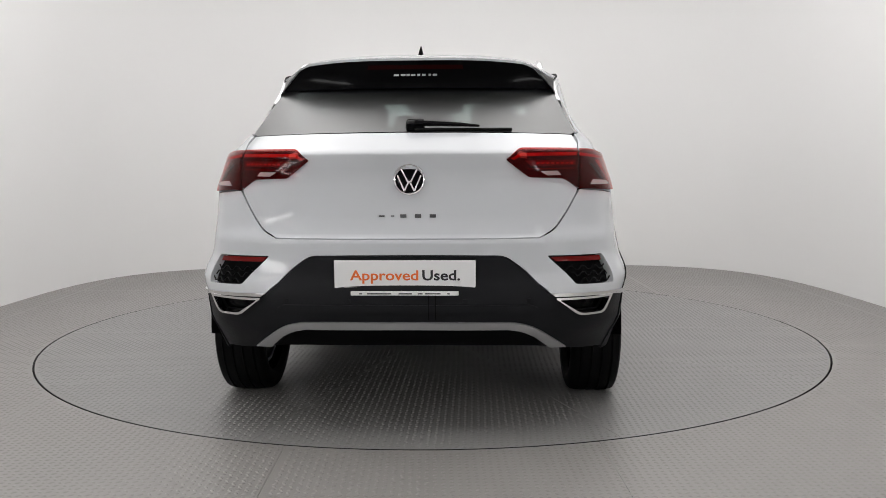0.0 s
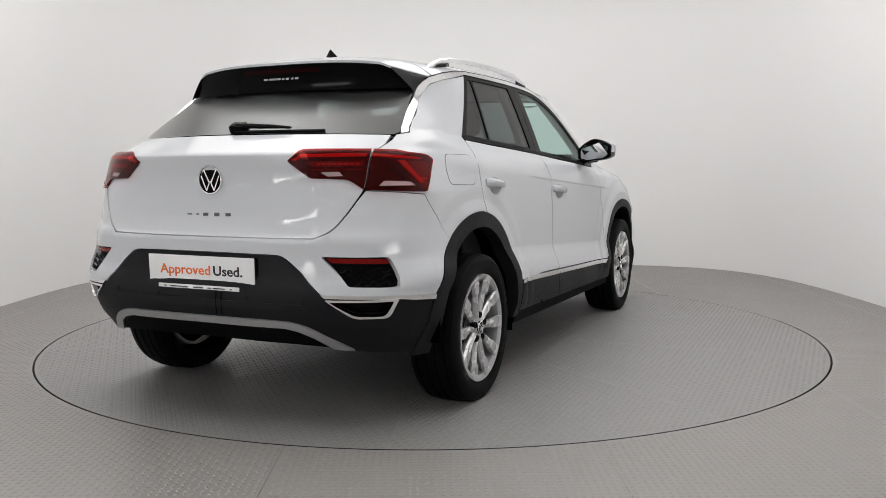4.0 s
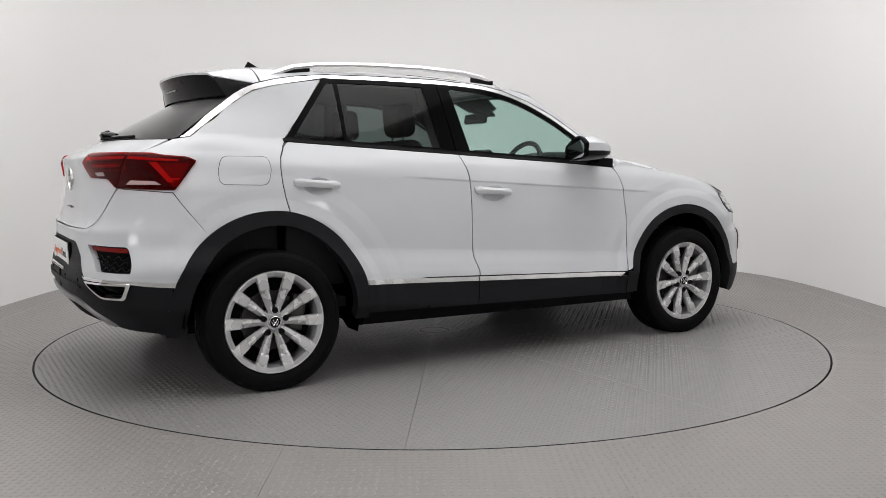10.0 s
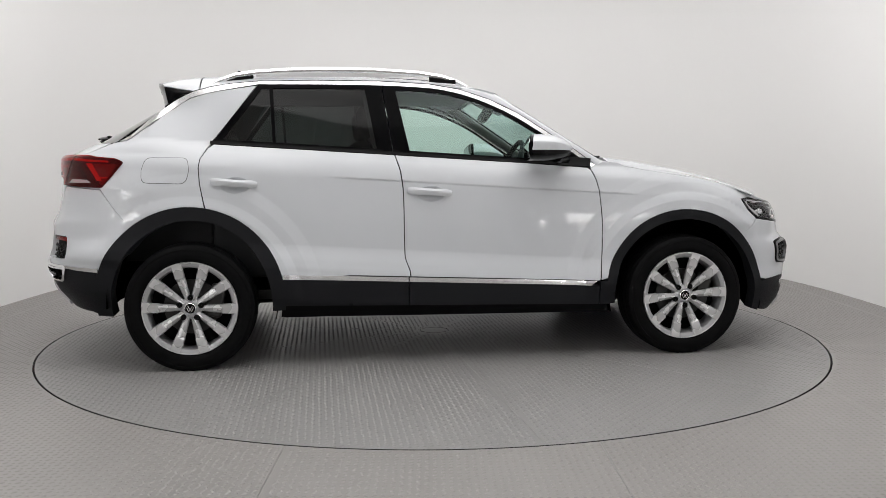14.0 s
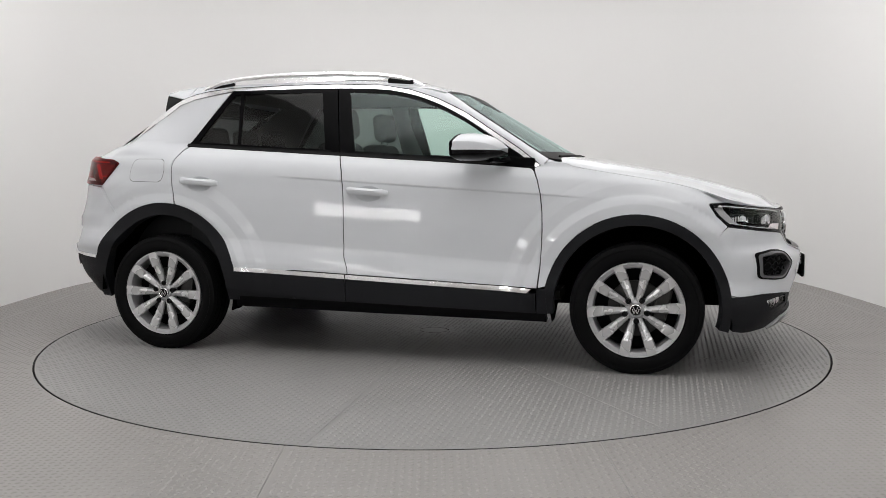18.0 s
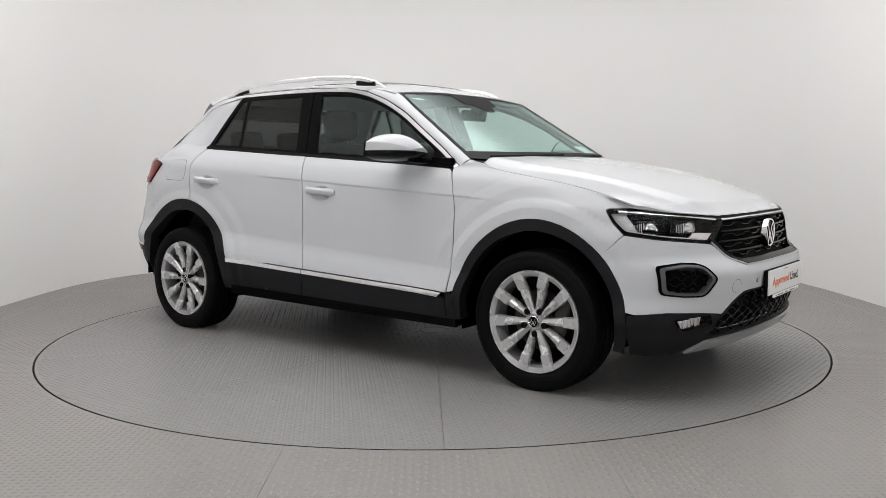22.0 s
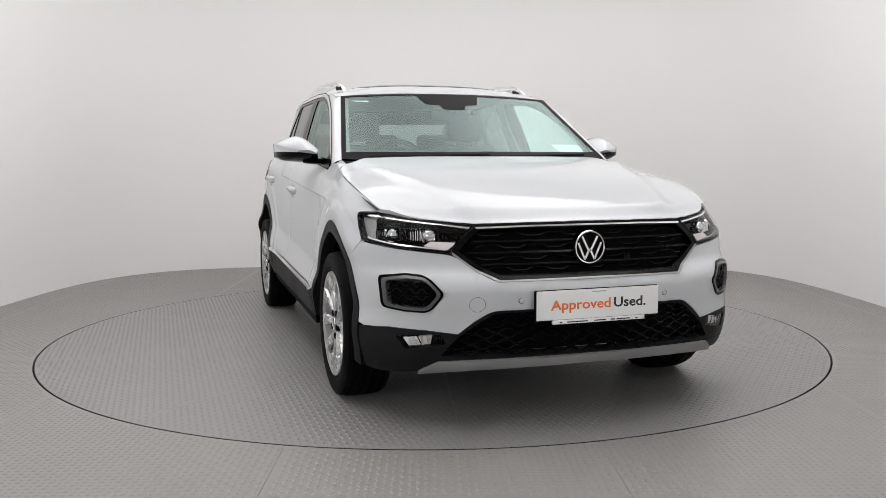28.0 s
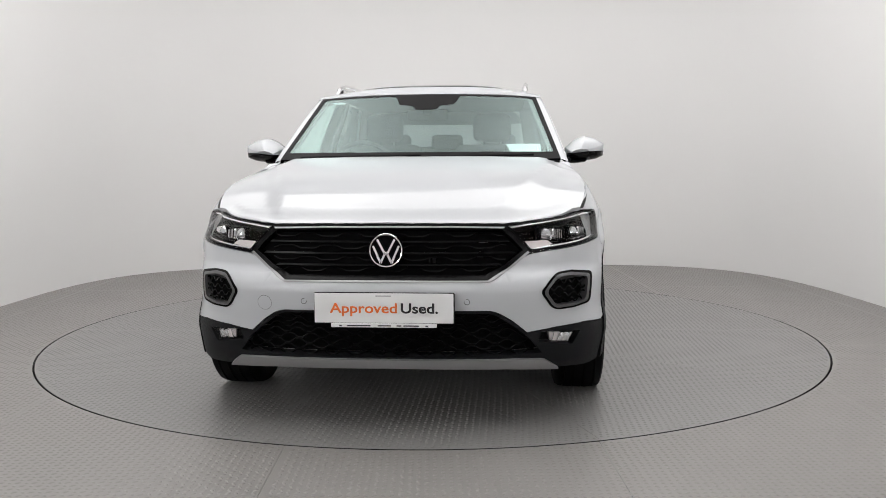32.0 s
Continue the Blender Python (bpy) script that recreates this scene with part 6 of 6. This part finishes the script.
def build_cabin():
    part("headlining", box((1.40, 1.14, 0.02), (-0.48, 0, 1.450), bevel=0.006), LINING, car, "light grey headlining")
    part("cabin_floor", box((2.35, 1.42, 0.05), (-0.25, 0, 0.36)), CARPET, car)
    part("boot_floor", box((0.62, 1.10, 0.05), (-1.60, 0, 0.62)), CARPET, car)
    for s in (-1, 1):
        part("door_lining", box((2.02, 0.03, 0.62), (-0.19, s * 0.735, 0.75), (s * -4, 1.0, 0), bevel=0.01), TRIM_IN, car, "dark grey door lining")
        part("boot_lining", box((0.50, 0.03, 0.56), (-1.46, s * 0.62, 0.82), (0, 0, s * 8), bevel=0.01), TRIM_IN, car)
        a = [(-1.18, -0.69, 1.15), (-1.02, -0.63, 1.42), (-1.0, -0.60, 1.45)]
        b = [(-1.62, -0.60, 1.15), (-1.36, -0.565, 1.35), (-1.2, -0.55, 1.46)]
        ribbon("pillar_lining", a, b, LINING, car, 12, 3, 0.0, sign=-s, out=(0, 1, 0))
        a = [(-0.36, -0.715, 1.08), (-0.40, -0.645, 1.30), (-0.42, -0.60, 1.45)]
        b = [(-0.21, -0.715, 1.08), (-0.29, -0.645, 1.30), (-0.30, -0.60, 1.45)]
        ribbon("pillar_lining", a, b, LINING, car, 8, 2, 0.0, sign=-s, out=(0, 1, 0), depth=0.01)
        a = [(0.86, -0.69, 1.05), (0.60, -0.645, 1.22), (0.30, -0.58, 1.41)]
        b = [(0.80, -0.735, 1.05), (0.52, -0.69, 1.22), (0.22, -0.62, 1.41)]
        ribbon("pillar_lining", a, b, LINING, car, 10, 2, 0.0, sign=-s, out=(0, 1, 0), depth=0.01)
    dash = part("dashboard", box((0.48, 1.40, 0.24), (0.80, 0, 0.93), (0, 5, 0), bevel=0.06, seg=4), TRIM_IN, car, "dark grey dashboard", smooth=True)
    part("instrument_hood", box((0.22, 0.36, 0.09), (0.60, -0.36, 1.06), (0, -8, 0), bevel=0.035, seg=3), TRIM_IN, dash, smooth=True)
    part("centre_screen", box((0.03, 0.26, 0.13), (0.56, 0.0, 1.00), (0, -15, 0), bevel=0.008), PIANO, dash, "gloss black centre screen")
    part("centre_console", box((0.75, 0.20, 0.25), (0.15, 0, 0.50), bevel=0.03), TRIM_IN, car)
    # steering wheel on the right
    c = Matrix.Translation((0.44, -0.36, 1.00)) @ pose(0, 0, 0, 0, -66, 0)
    ring = [(0.185 * math.cos(2 * math.pi * k / 32), 0.185 * math.sin(2 * math.pi * k / 32), 0) for k in range(32)]
    sw = part("steering_wheel", tube(ring, 0.015, 8, closed=True), TRIM_IN, car, smooth=True, m=c)
    part("wheel_boss", box((0.13, 0.16, 0.05), (0, 0, -0.01), bevel=0.02, seg=3), TRIM_IN, sw, smooth=True)
    for a in (0, 180, 270):
        part("wheel_spoke", box((0.12, 0.035, 0.015), (0.115 * math.sin(radians(a)) * 1.0, 0.115 * math.cos(radians(a)), 0), (0, 0, 90 - a), bevel=0.004), TRIM_IN, sw)
    # seats
    for y in (-0.36, 0.36):
        x = -0.06
        seat = part("seat", cushion((0.50, 0.50, 0.16), (x, y, 0.56), (0, -6, 0), 0.055), FABRIC, car, "charcoal fabric front seat", smooth=True)
        part("backrest", cushion((0.14, 0.50, 0.62), (x - 0.30, y, 0.87), (0, -14, 0), 0.055), FABRIC, seat, smooth=True)
        part("headrest", cushion((0.10, 0.25, 0.185), (x - 0.325, y, 1.285), (0, -6, 0), 0.045), FABRIC, seat, smooth=True)
        for dy in (-0.06, 0.06):
            part("headrest_post", tube([(x - 0.345, y + dy, 1.10), (x - 0.328, y + dy, 1.22)], 0.006, 6), CHROME, seat)
    bench = part("rear_bench", cushion((0.46, 1.22, 0.16), (-0.86, 0, 0.58), (0, -5, 0), 0.05), FABRIC, car, "charcoal fabric rear bench", smooth=True)
    part("backrest", cushion((0.14, 1.22, 0.62), (-1.14, 0, 0.86), (0, -16, 0), 0.05), FABRIC, bench, smooth=True)
    for y in (-0.40, 0.0, 0.40):
        part("headrest", cushion((0.09, 0.24, 0.13), (-1.225, y, 1.205), (0, -8, 0), 0.035), FABRIC, bench, smooth=True)
    part("parcel_shelf", box((0.46, 1.12, 0.03), (-1.50, 0, 1.10), (0, 2, 0), bevel=0.008), TRIM_IN, car)
    # inner mirror
    im = part("interior_mirror", box((0.03, 0.24, 0.065), (0.36, 0.0, 1.330), (0, 10, 0), bevel=0.014, seg=3), PIANO, car, smooth=True)
    part("mirror_stalk", box((0.06, 0.05, 0.05), (0.385, 0, 1.362), (0, 30, 0), bevel=0.01), PIANO, im)


build_wheels()
build_tail_lamps()
build_head_lamps()
build_fittings()
build_cabin()


# ================= what moves =================
def motions():
    rows, spins = [], []
    for k in range(33):
        a = START + SPEED * k
        c, s = math.cos(radians(a)), math.sin(radians(a))
        rows.append((float(k), pose(c * OFFSET[0] - s * OFFSET[1], s * OFFSET[0] + c * OFFSET[1], 0, 0, 0, a)))
        spins.append((float(k), pose(0, 0, 0, 0, 0, a)))
    walk(car, rows)
    walk(table, spins)


motions()
